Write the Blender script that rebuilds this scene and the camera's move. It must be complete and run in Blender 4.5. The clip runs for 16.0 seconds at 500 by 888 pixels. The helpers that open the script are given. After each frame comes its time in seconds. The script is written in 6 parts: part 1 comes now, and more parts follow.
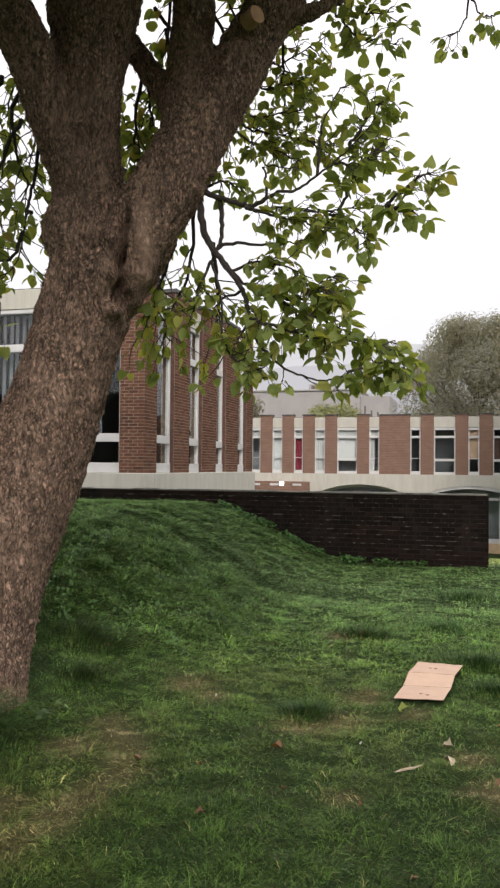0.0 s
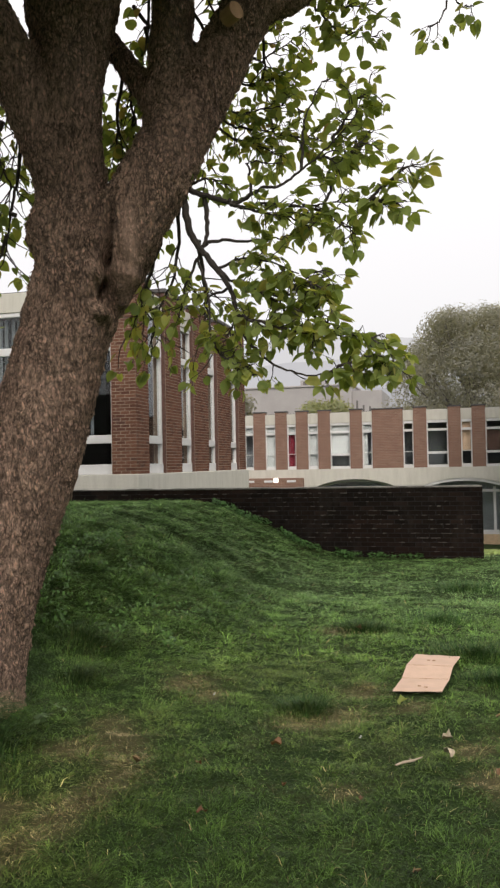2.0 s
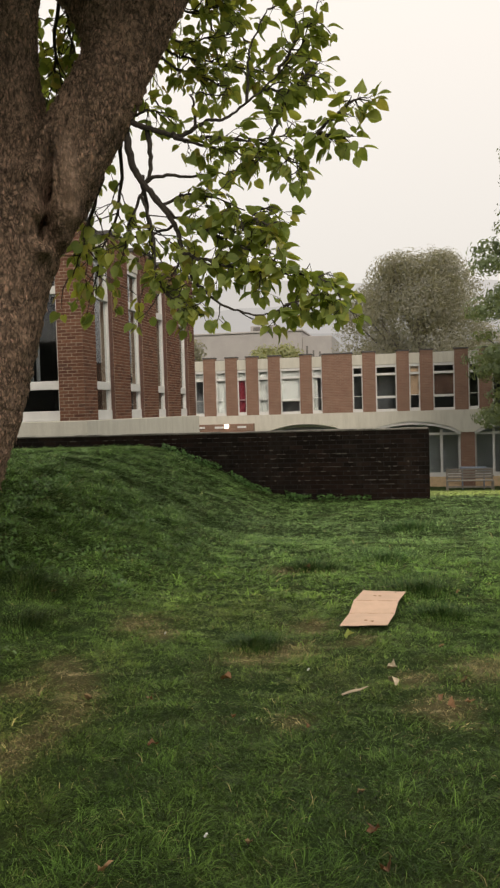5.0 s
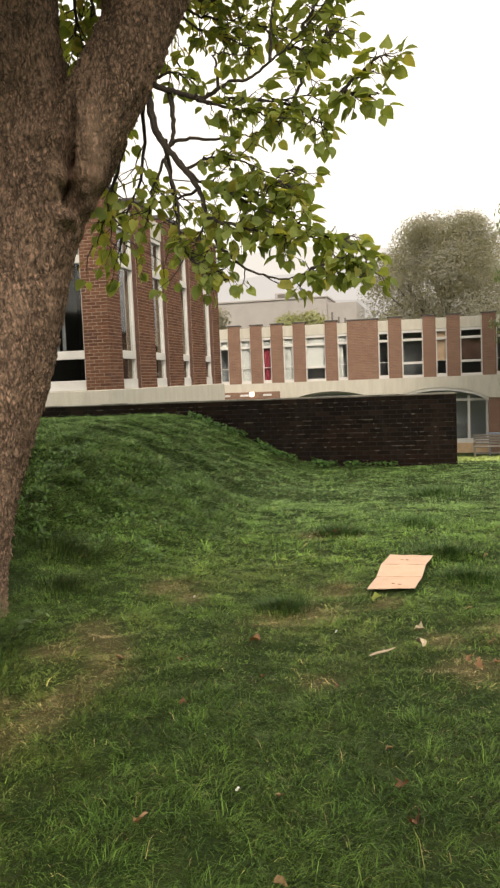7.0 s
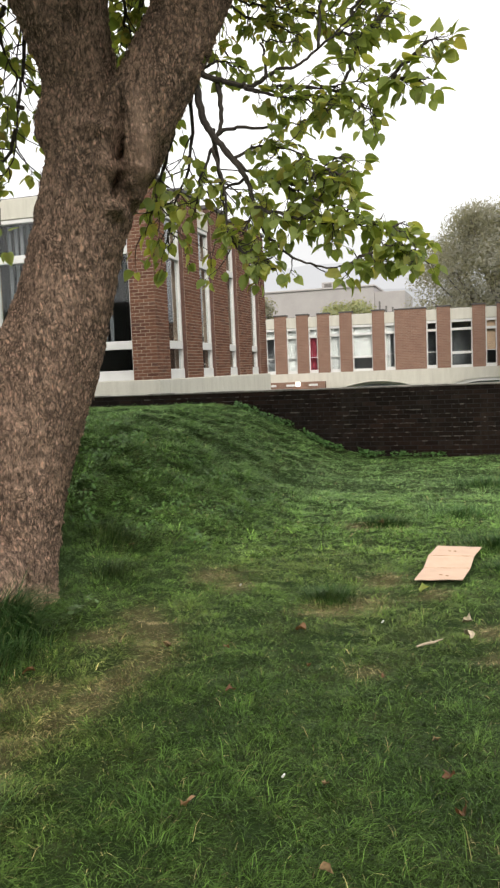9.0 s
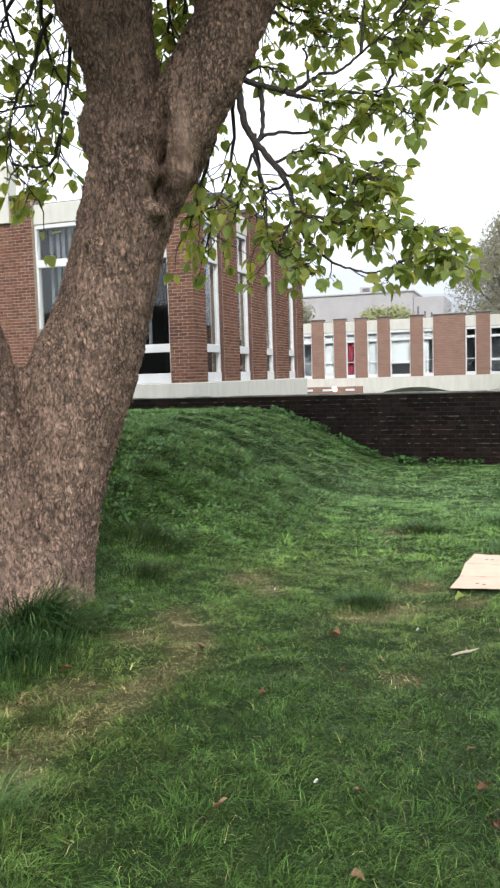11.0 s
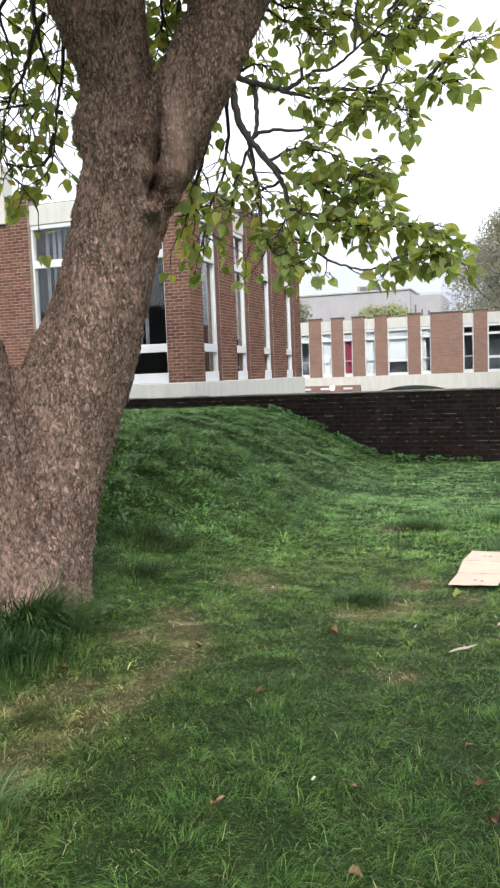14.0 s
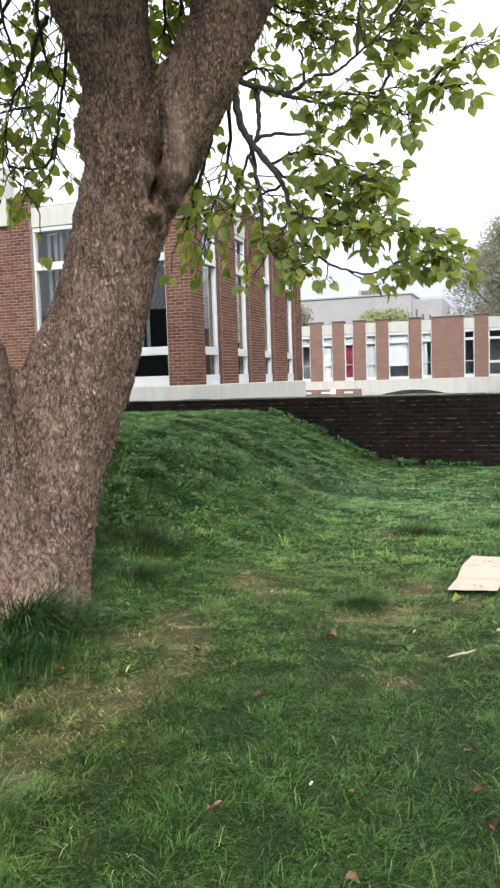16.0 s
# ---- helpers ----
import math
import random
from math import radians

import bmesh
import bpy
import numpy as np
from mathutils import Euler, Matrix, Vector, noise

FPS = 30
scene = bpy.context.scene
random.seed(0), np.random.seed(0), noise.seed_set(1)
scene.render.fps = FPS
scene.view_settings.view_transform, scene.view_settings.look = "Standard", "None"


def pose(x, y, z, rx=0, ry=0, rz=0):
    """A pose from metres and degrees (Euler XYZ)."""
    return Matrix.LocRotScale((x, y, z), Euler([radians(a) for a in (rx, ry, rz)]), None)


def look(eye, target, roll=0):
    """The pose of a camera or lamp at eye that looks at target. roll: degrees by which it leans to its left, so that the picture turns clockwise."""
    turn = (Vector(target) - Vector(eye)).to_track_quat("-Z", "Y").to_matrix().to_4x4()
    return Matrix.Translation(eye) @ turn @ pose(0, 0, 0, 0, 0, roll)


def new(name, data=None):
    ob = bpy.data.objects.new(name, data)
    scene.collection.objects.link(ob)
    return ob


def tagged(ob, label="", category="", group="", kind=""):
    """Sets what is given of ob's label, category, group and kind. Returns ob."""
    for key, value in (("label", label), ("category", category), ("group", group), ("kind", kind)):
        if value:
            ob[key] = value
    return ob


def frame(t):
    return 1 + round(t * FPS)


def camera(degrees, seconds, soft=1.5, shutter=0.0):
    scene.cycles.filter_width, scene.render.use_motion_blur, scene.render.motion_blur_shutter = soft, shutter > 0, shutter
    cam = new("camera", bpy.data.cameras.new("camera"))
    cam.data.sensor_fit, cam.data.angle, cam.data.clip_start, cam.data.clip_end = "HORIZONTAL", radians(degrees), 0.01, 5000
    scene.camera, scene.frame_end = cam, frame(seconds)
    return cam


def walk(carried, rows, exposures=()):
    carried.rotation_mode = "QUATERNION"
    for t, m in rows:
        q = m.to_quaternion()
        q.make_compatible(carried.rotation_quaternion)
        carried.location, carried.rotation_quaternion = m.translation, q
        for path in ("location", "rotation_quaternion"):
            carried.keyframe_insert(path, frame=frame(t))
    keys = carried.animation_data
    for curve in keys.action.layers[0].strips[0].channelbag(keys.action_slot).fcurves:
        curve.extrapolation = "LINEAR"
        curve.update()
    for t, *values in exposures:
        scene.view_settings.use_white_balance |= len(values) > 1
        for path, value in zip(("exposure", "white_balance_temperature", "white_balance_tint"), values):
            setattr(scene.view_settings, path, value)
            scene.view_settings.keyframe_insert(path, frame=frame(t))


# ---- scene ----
# ---------------------------------------------------------------- camera
cam = camera(34.9, 16.0, soft=2.3)
ROWS = [
    (0.0, -0.018, -0.021, 1.601, 15.389, 1.623, 0.550),
    (0.5, -0.013, -0.022, 1.604, 15.469, 2.486, 1.416),
    (1.0, 0.003, 0.017, 1.596, 15.548, 2.409, -0.938),
    (1.5, 0.001, 0.027, 1.589, 16.077, 1.529, -2.184),
    (2.0, -0.008, -0.004, 1.596, 14.923, 1.473, -1.098),
    (2.5, -0.001, 0.016, 1.591, 12.538, 1.429, -1.134),
    (3.0, -0.000, 0.022, 1.588, 11.109, 0.712, -1.601),
    (3.5, -0.007, 0.012, 1.577, 11.234, -0.363, -1.499),
    (4.0, 0.001, 0.026, 1.572, 11.358, -0.969, -1.491),
    (6.5, 0.009, -0.002, 1.532, 12.334, -4.489, -2.155),
    (7.0, 0.003, 0.001, 1.534, 13.405, -4.651, -2.313),
    (7.5, 0.014, 0.006, 1.533, 14.105, -4.512, -2.625),
    (8.0, 0.017, 0.008, 1.534, 14.581, -4.457, -2.864),
    (8.5, 0.009, 0.000, 1.531, 15.471, -4.893, -2.292),
    (9.0, -0.001, -0.007, 1.531, 16.738, -5.233, -2.391),
    (9.5, 0.002, -0.012, 1.531, 17.697, -5.444, -2.688),
    (10.0, -0.006, -0.030, 1.535, 18.514, -4.866, -1.834),
    (12.5, -0.005, 0.002, 1.523, 19.904, -4.864, -2.094),
    (13.0, -0.000, -0.004, 1.522, 19.792, -4.877, -2.090),
    (13.5, -0.003, -0.010, 1.523, 19.590, -4.776, -1.993),
    (14.0, 0.004, -0.008, 1.521, 19.174, -4.887, -2.151),
    (14.5, -0.001, -0.006, 1.524, 19.055, -5.081, -2.016),
    (15.0, -0.003, -0.002, 1.522, 19.290, -5.054, -1.865),
    (15.5, -0.001, -0.004, 1.522, 19.501, -4.858, -1.957),
    (16.0, 0.006, -0.003, 1.522, 19.199, -4.653, -1.792),
]
EXPOSURES = [(0.0, 0.33, 6600, 14), (1.5, 0.3, 6650, 14), (3.0, 0.06, 6850, 11), (3.5, -0.04, 6950, 11), (4.2, 0.03, 7150, 11), (6.3, 0.2, 7600, 14), (7.0, 0.62, 7700, 12), (8.0, 0.67, 7150, 9),
             (9.0, 0.7, 6700, 10), (10.0, 0.95, 6220, 10), (12.5, 1.03, 5950, 12), (16.0, 1.03, 5950, 12)]
walk(cam, [(t, pose(x, y, z, 90 + pitch, 0, yaw) @ pose(0, 0, 0, 0, 0, roll)) for t, x, y, z, yaw, pitch, roll in ROWS], EXPOSURES)

# ---------------------------------------------------------------- sky and sun: misty overcast
world = bpy.data.worlds.new("overcast_sky")
scene.world = world
world.use_nodes = True
wn, wl = world.node_tree.nodes, world.node_tree.links
wn.clear()
sky = wn.new("ShaderNodeTexSky")
sky.sky_type, sky.sun_disc = "NISHITA", False
sky.sun_elevation, sky.sun_rotation = radians(33), radians(159)
sky.dust_density, sky.air_density = 5.0, 1.0
scaled = wn.new("ShaderNodeVectorMath")
scaled.operation = "SCALE"
scaled.inputs["Scale"].default_value = 0.10
wl.new(sky.outputs[0], scaled.inputs[0])
wtc, wsep = wn.new("ShaderNodeTexCoord"), wn.new("ShaderNodeSeparateXYZ")
wl.new(wtc.outputs["Generated"], wsep.inputs[0])
fog = wn.new("ShaderNodeValToRGB")
fog.color_ramp.elements[0].position, fog.color_ramp.elements[0].color = 0.0, (0.70, 0.72, 0.74, 1)
fog.color_ramp.elements[1].position, fog.color_ramp.elements[1].color = 0.5, (1.05, 1.05, 1.05, 1)
mid_fog = fog.color_ramp.elements.new(0.16)
mid_fog.color = (0.84, 0.85, 0.86, 1)
wl.new(wsep.outputs["Z"], fog.inputs[0])
veil = wn.new("ShaderNodeMix")
veil.data_type = "RGBA"
veil.inputs["Factor"].default_value = 0.88
wl.new(fog.outputs[0], veil.inputs["B"])
wl.new(scaled.outputs[0], veil.inputs["A"])
wbg = wn.new("ShaderNodeBackground")
wbg.inputs["Strength"].default_value = 1.0
wl.new(veil.outputs["Result"], wbg.inputs["Color"])
wout = wn.new("ShaderNodeOutputWorld")
wl.new(wbg.outputs[0], wout.inputs[0])

sun = new("sun", bpy.data.lights.new("sun", "SUN"))
sun.data.energy, sun.data.angle, sun.data.color = 1.3, radians(25), (1.0, 0.96, 0.9)
sun.matrix_world = look((5, -9, 9), (0, 4, 0))
# ---------------------------------------------------------------- materials
class Nodes:
    """A small builder for node materials."""

    def __init__(self, name):
        self.mat = bpy.data.materials.new(name)
        self.mat.use_nodes = True
        self.tree = self.mat.node_tree
        self.tree.nodes.clear()
        self.out = self.node("ShaderNodeOutputMaterial")

    def node(self, kind, **sets):
        n = self.tree.nodes.new(kind)
        for key, value in sets.items():
            setattr(n, key, value)
        return n

    def link(self, a, b):
        self.tree.links.new(a, b)

    def coords(self, scale=(1, 1, 1), kind="Object"):
        tc, mp = self.node("ShaderNodeTexCoord"), self.node("ShaderNodeMapping")
        mp.inputs["Scale"].default_value = scale
        self.link(tc.outputs[kind], mp.inputs[0])
        return mp.outputs[0]

    def noise(self, vec, scale, detail=4.0, rough=0.6):
        n = self.node("ShaderNodeTexNoise")
        n.inputs["Scale"].default_value, n.inputs["Detail"].default_value, n.inputs["Roughness"].default_value = scale, detail, rough
        self.link(vec, n.inputs["Vector"])
        return n.outputs["Fac"]

    def voronoi(self, vec, scale, feature="F1"):
        n = self.node("ShaderNodeTexVoronoi", feature=feature)
        n.inputs["Scale"].default_value = scale
        self.link(vec, n.inputs["Vector"])
        return n.outputs["Distance"]

    def ramp(self, fac, *stops):
        r = self.node("ShaderNodeValToRGB")
        e = r.color_ramp.elements
        while len(e) < len(stops):
            e.new(0.5)
        for el, (p, c) in zip(e, stops):
            el.position, el.color = p, (*c, 1) if len(c) == 3 else c
        self.link(fac, r.inputs[0])
        return r.outputs[0]

    def mix(self, fac, a, b, blend="MIX"):
        m = self.node("ShaderNodeMix", data_type="RGBA", blend_type=blend)
        for sock, v in (("Factor", fac), ("A", a), ("B", b)):
            if isinstance(v, (int, float)):
                m.inputs[sock].default_value = v
            elif isinstance(v, tuple):
                m.inputs[sock].default_value = (*v, 1)
            else:
                self.link(v, m.inputs[sock])
        return m.outputs["Result"]

    def bump(self, height, strength=0.5, distance=0.01, normal=None):
        b = self.node("ShaderNodeBump")
        b.inputs["Strength"].default_value, b.inputs["Distance"].default_value = strength, distance
        self.link(height, b.inputs["Height"])
        if normal is not None:
            self.link(normal, b.inputs["Normal"])
        return b.outputs[0]

    def surface(self, color, rough=0.8, normal=None, metal=0.0, spec=0.5):
        p = self.node("ShaderNodeBsdfPrincipled")
        for sock, v in (("Base Color", color), ("Roughness", rough), ("Metallic", metal), ("Specular IOR Level", spec)):
            if isinstance(v, (int, float)):
                p.inputs[sock].default_value = v
            elif isinstance(v, tuple):
                p.inputs[sock].default_value = (*v, 1)
            else:
                self.link(v, p.inputs[sock])
        if normal is not None:
            self.link(normal, p.inputs["Normal"])
        self.link(p.outputs[0], self.out.inputs[0])
        return p

    def random(self, island=False):
        if island:
            return self.node("ShaderNodeNewGeometry").outputs["Random Per Island"]
        return self.node("ShaderNodeObjectInfo").outputs["Random"]


def plain(name, c, rough=0.7, vary=0.12, scale=6.0, bump=0.15, metal=0.0):
    """Painted or cast stuff with blotches and a fine grain."""
    n = Nodes(name)
    v = n.coords()
    dark = tuple(x * (1 - vary * 2) for x in c)
    light = tuple(min(1, x * (1 + vary)) for x in c)
    blot = n.ramp(n.noise(v, scale), (0.3, dark), (0.7, light))
    fine = n.noise(v, scale * 14, 2.0)
    col = n.mix(0.25, blot, n.ramp(fine, (0.3, dark), (0.7, light)))
    n.surface(col, rough, n.bump(fine, bump, 0.004), metal)
    return n.mat


def concrete_mat():
    n = Nodes("pale_concrete")
    v = n.coords()
    streak = n.noise(n.coords((3.0, 3.0, 0.5)), 2.2, 5.0)
    col = n.ramp(streak, (0.25, (0.52, 0.5, 0.435)), (0.5, (0.595, 0.575, 0.505)), (0.75, (0.65, 0.63, 0.555)))
    fine = n.noise(v, 60, 3.0)
    col = n.mix(0.18, col, n.ramp(fine, (0.35, (0.25, 0.24, 0.2)), (0.65, (0.6, 0.58, 0.52))))
    n.surface(col, 0.85, n.bump(fine, 0.3, 0.004))
    return n.mat


def brick_face_mat(name, hues, island, stained=False):
    n = Nodes(name)
    v = n.coords(kind="Object") if not island else n.coords()
    base = n.ramp(n.random(island), *hues)
    grit = n.noise(v, 90, 3.0)
    blotch = n.noise(v, 7, 4.0)
    col = n.mix(n.ramp(blotch, (0.35, (0, 0, 0)), (0.75, (0.45, 0.45, 0.45))), base, tuple(x * 0.55 for x in hues[0][1]))
    col = n.mix(0.2, col, n.ramp(grit, (0.3, tuple(x * 0.5 for x in hues[0][1])), (0.7, tuple(min(1, x * 1.3) for x in hues[-1][1]))))
    if stained:
        pos = n.node("ShaderNodeNewGeometry").outputs["Position"]
        streaks = n.node("ShaderNodeVectorMath", operation="MULTIPLY")
        streaks.inputs[1].default_value = (2.4, 2.4, 1.0)
        n.link(pos, streaks.inputs[0])
        col = n.mix(n.ramp(n.noise(streaks.outputs[0], 1.0, 6.0, 0.7), (0.52, (0, 0, 0)), (0.72, (0.75, 0.75, 0.75))), col, (0.032, 0.026, 0.021))
        col = n.mix(n.ramp(n.noise(pos, 0.7, 4.0), (0.5, (0, 0, 0)), (0.75, (0.6, 0.6, 0.6))), col, (0.024, 0.012, 0.008))
    n.surface(col, 0.95, n.bump(grit, 0.5, 0.003), spec=0.08)
    return n.mat


def brick_pattern_mat(name, scale=1.0):
    """Brickwork too far off for single bricks: courses of 75 mm."""
    n = Nodes(name)
    tc = n.node("ShaderNodeTexCoord")
    sep, comb = n.node("ShaderNodeSeparateXYZ"), n.node("ShaderNodeCombineXYZ")
    n.link(tc.outputs["Object"], sep.inputs[0])
    both = n.node("ShaderNodeMath", operation="ADD")
    n.link(sep.outputs[0], both.inputs[0])
    n.link(sep.outputs[1], both.inputs[1])
    n.link(both.outputs[0], comb.inputs[0])
    n.link(sep.outputs[2], comb.inputs[1])
    b = n.node("ShaderNodeTexBrick")
    n.link(comb.outputs[0], b.inputs["Vector"])
    for k, val in (("Scale", 1.0), ("Mortar Size", 0.006), ("Brick Width", 0.225), ("Row Height", 0.075), ("Bias", 0.0)):
        b.inputs[k].default_value = val
    b.inputs["Color1"].default_value = (0.25, 0.138, 0.1, 1)
    b.inputs["Color2"].default_value = (0.2, 0.108, 0.077, 1)
    b.inputs["Mortar"].default_value = (0.3, 0.235, 0.18, 1)
    v = n.coords()
    big = n.noise(v, 1.6, 5.0)
    col = n.mix(n.ramp(big, (0.4, (0, 0, 0)), (0.7, (0.5, 0.5, 0.5))), b.outputs["Color"], (0.19, 0.102, 0.073))
    n.surface(col, 0.9, n.bump(b.outputs["Fac"], -0.3, 0.006))
    return n.mat


def glass_mat():
    n = Nodes("window_glass")
    p = n.surface((0.86, 0.9, 0.9), 0.02)
    p.inputs["Transmission Weight"].default_value = 1.0
    p.inputs["IOR"].default_value = 1.45
    return n.mat


def bark_mat():
    n = Nodes("flaky_bark")
    v = n.coords((1.0, 1.0, 0.5))

    def shifted(base, scale, amount):
        warp = n.node("ShaderNodeTexNoise")
        warp.inputs["Scale"].default_value, warp.inputs["Detail"].default_value = scale, 3.0
        n.link(base, warp.inputs["Vector"])
        wv = n.node("ShaderNodeVectorMath", operation="MULTIPLY_ADD")
        wv.inputs[1].default_value = (amount, amount, amount)
        n.link(warp.outputs["Color"], wv.inputs[0])
        n.link(base, wv.inputs[2])
        return wv.outputs[0]

    w = shifted(shifted(v, 9, 0.09), 45, 0.016)
    edge = n.voronoi(w, 40, "DISTANCE_TO_EDGE")
    furrow = n.noise(n.coords((1.0, 1.0, 0.32)), 26, 8.0, 0.78)
    crumb = n.noise(w, 46, 6.0, 0.7)
    fine = n.noise(v, 260, 4.0)
    tone = bark_tone(n, furrow)
    patchy = n.ramp(n.noise(v, 5.0, 5.0), (0.38, (0.1, 0.1, 0.1)), (0.62, (0.75, 0.75, 0.75)))
    # cracks and furrows darkened: the shade inside them is put into the colour
    crack = n.mix(patchy, n.ramp(edge, (0.04, (0.16, 0.148, 0.14)), (0.17, (0.74, 0.73, 0.72)), (0.3, (1.06, 1.05, 1.04)), (0.5, (1.14, 1.13, 1.12))), (0.92, 0.91, 0.9))
    scale = n.ramp(crumb, (0.41, (0.2, 0.18, 0.17)), (0.48, (0.9, 0.88, 0.87)), (0.58, (1.5, 1.46, 1.42)))
    crack = n.mix(0.85, crack, scale, "MULTIPLY")
    rift = n.ramp(furrow, (0.36, (0.24, 0.22, 0.21)), (0.45, (0.82, 0.81, 0.8)), (0.62, (1.2, 1.18, 1.16)))
    smooth_wood = n.node("ShaderNodeAttribute", attribute_name="callus").outputs["Fac"]
    dark = n.mix(n.ramp(smooth_wood, (0.0, (0, 0, 0)), (1.0, (0.5, 0.5, 0.5))), n.mix(1.0, crack, rift, "MULTIPLY"), (1.0, 0.95, 0.93))
    col = n.mix(1.0, tone, dark, "MULTIPLY")
    col = n.mix(0.12, col, n.ramp(fine, (0.35, (0.06, 0.05, 0.042)), (0.65, (0.5, 0.41, 0.335))))
    nb = n.bump(n.mix(0.3, dark, crumb), 1.0, 0.04)
    n.surface(col, 0.95, n.bump(fine, 0.55, 0.008, nb), spec=0.15)
    return n.mat


def bark_tone(n, furrow):
    """Damp brown bark; rubbed pale and pinkish round the foot and on worn ridges."""
    blotch = n.noise(n.coords((1.0, 1.0, 0.62)), 1.8, 6.0)
    tone = n.ramp(blotch, (0.3, (0.58, 0.405, 0.312)), (0.5, (0.71, 0.505, 0.39)), (0.72, (0.83, 0.6, 0.465)))
    att = n.node("ShaderNodeAttribute", attribute_name="wear")
    return n.mix(att.outputs["Fac"], tone, n.ramp(furrow, (0.35, (0.7, 0.49, 0.385)), (0.6, (0.82, 0.595, 0.475))))


def leaf_mat(name, stops, translucent=0.45, island=True):
    n = Nodes(name)
    col = n.ramp(n.random(island), *stops)
    v = n.coords()
    col = n.mix(0.25, col, n.ramp(n.noise(v, 25, 3.0), (0.3, tuple(x * 0.6 for x in stops[0][1])), (0.7, stops[-1][1])))
    p = n.node("ShaderNodeBsdfPrincipled")
    n.link(col, p.inputs["Base Color"])
    p.inputs["Roughness"].default_value = 0.5
    p.inputs["Specular IOR Level"].default_value = 0.3
    tr = n.node("ShaderNodeBsdfTranslucent")
    warm = n.mix(1.0, col, (1.35, 1.25, 0.55), "MULTIPLY")
    n.link(warm, tr.inputs["Color"])
    m = n.node("ShaderNodeMixShader")
    m.inputs[0].default_value = translucent
    n.link(p.outputs[0], m.inputs[1])
    n.link(tr.outputs[0], m.inputs[2])
    n.link(m.outputs[0], n.out.inputs[0])
    return n.mat


def grass_mat():
    n = Nodes("grass_blades")
    att = n.node("ShaderNodeAttribute", attribute_name="tint")
    p = n.node("ShaderNodeBsdfPrincipled")
    n.link(att.outputs["Color"], p.inputs["Base Color"])
    p.inputs["Roughness"].default_value = 0.42
    p.inputs["Specular IOR Level"].default_value = 0.16
    tr = n.node("ShaderNodeBsdfTranslucent")
    n.link(att.outputs["Color"], tr.inputs["Color"])
    m = n.node("ShaderNodeMixShader")
    m.inputs[0].default_value = 0.22
    n.link(p.outputs[0], m.inputs[1])
    n.link(tr.outputs[0], m.inputs[2])
    n.link(m.outputs[0], n.out.inputs[0])
    return n.mat


def ground_mat():
    n = Nodes("turf_and_soil")
    v = n.coords()
    mott = n.noise(v, 3.0, 6.0)
    fine = n.noise(v, 45, 5.0, 0.75)
    # turf kept very dark: shade beneath the blades is put into its colour
    col = n.ramp(fine, (0.25, (0.011, 0.021, 0.006)), (0.55, (0.028, 0.052, 0.014)), (0.8, (0.065, 0.1, 0.03)))
    soil = n.ramp(n.noise(v, 110, 6.0, 0.8), (0.36, (0.065, 0.05, 0.025)), (0.64, (0.38, 0.29, 0.155)))
    att = n.node("ShaderNodeAttribute", attribute_name="wear")
    col = n.mix(att.outputs["Fac"], n.mix(n.ramp(mott, (0.5, (0, 0, 0)), (0.75, (0.15, 0.15, 0.15))), col, soil), soil)
    n.surface(col, 0.95, n.bump(fine, 0.9, 0.03), spec=0.1)
    return n.mat


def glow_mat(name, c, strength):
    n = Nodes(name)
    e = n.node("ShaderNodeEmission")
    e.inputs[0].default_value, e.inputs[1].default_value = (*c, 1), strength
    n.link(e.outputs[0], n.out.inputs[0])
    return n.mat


RED = ((0.0, (0.125, 0.058, 0.042)), (0.45, (0.2, 0.095, 0.063)), (0.8, (0.262, 0.132, 0.086)), (1.0, (0.115, 0.065, 0.053)))
DARK = ((0.0, (0.008, 0.006, 0.005)), (0.45, (0.013, 0.0095, 0.0075)), (0.75, (0.018, 0.012, 0.0095)), (0.92, (0.03, 0.019, 0.0145)), (1.0, (0.014, 0.011, 0.01)))
CONCRETE = concrete_mat()
BRICK_RED = brick_face_mat("red_brick", RED, False)
BRICK_RED_STUFF = brick_face_mat("red_brick_courses", RED, True)
BRICK_DARK = brick_face_mat("blackened_brick", DARK, False, True)
BRICK_DARK_STUFF = brick_face_mat("blackened_brick_courses", DARK, True, True)
BRICK_FAR = brick_pattern_mat("far_brickwork")
# darkened brick for the pier returns: shade put into the colour
BRICK_SHADY = plain("shaded_brick_return", (0.13, 0.07, 0.055), 0.95, 0.25, 14)
MORTAR = plain("lime_mortar", (0.36, 0.29, 0.22), 0.95, 0.2, 12)
MORTAR_DARK = plain("sooty_mortar", (0.009, 0.0075, 0.0065), 0.95, 0.35, 9)
COPING = plain("lichened_coping", (0.2, 0.19, 0.165), 0.9, 0.46, 2.6)
LIME = plain("lime_bloom", (0.075, 0.066, 0.058), 0.95, 0.4, 25)
WHITE = plain("white_paint", (0.68, 0.68, 0.67), 0.5, 0.05, 3, 0.05)
DARK_CAP = plain("dark_lead_cap", (0.09, 0.085, 0.085), 0.7, 0.15)
GLASS = glass_mat()
HAZY_ROOM = plain("mist_pale_plaster", (0.42, 0.44, 0.46), 0.9, 0.1, 2)
# near-black plaster: the gloom of the unlit room is put into the colour
ROOM = plain("darkened_plaster", (0.03, 0.029, 0.028), 0.9, 0.1, 2)
SLAT = plain("grey_slat_fabric", (0.13, 0.14, 0.15), 0.8, 0.06, 3)
BLIND = plain("blind_fabric", (0.62, 0.63, 0.62), 0.8, 0.06, 3)
DULL_RED = plain("dull_red_fabric", (0.24, 0.13, 0.1), 0.9, 0.2, 3)
CURTAIN_RED = plain("red_curtain", (0.28, 0.03, 0.05), 0.9, 0.2, 5)
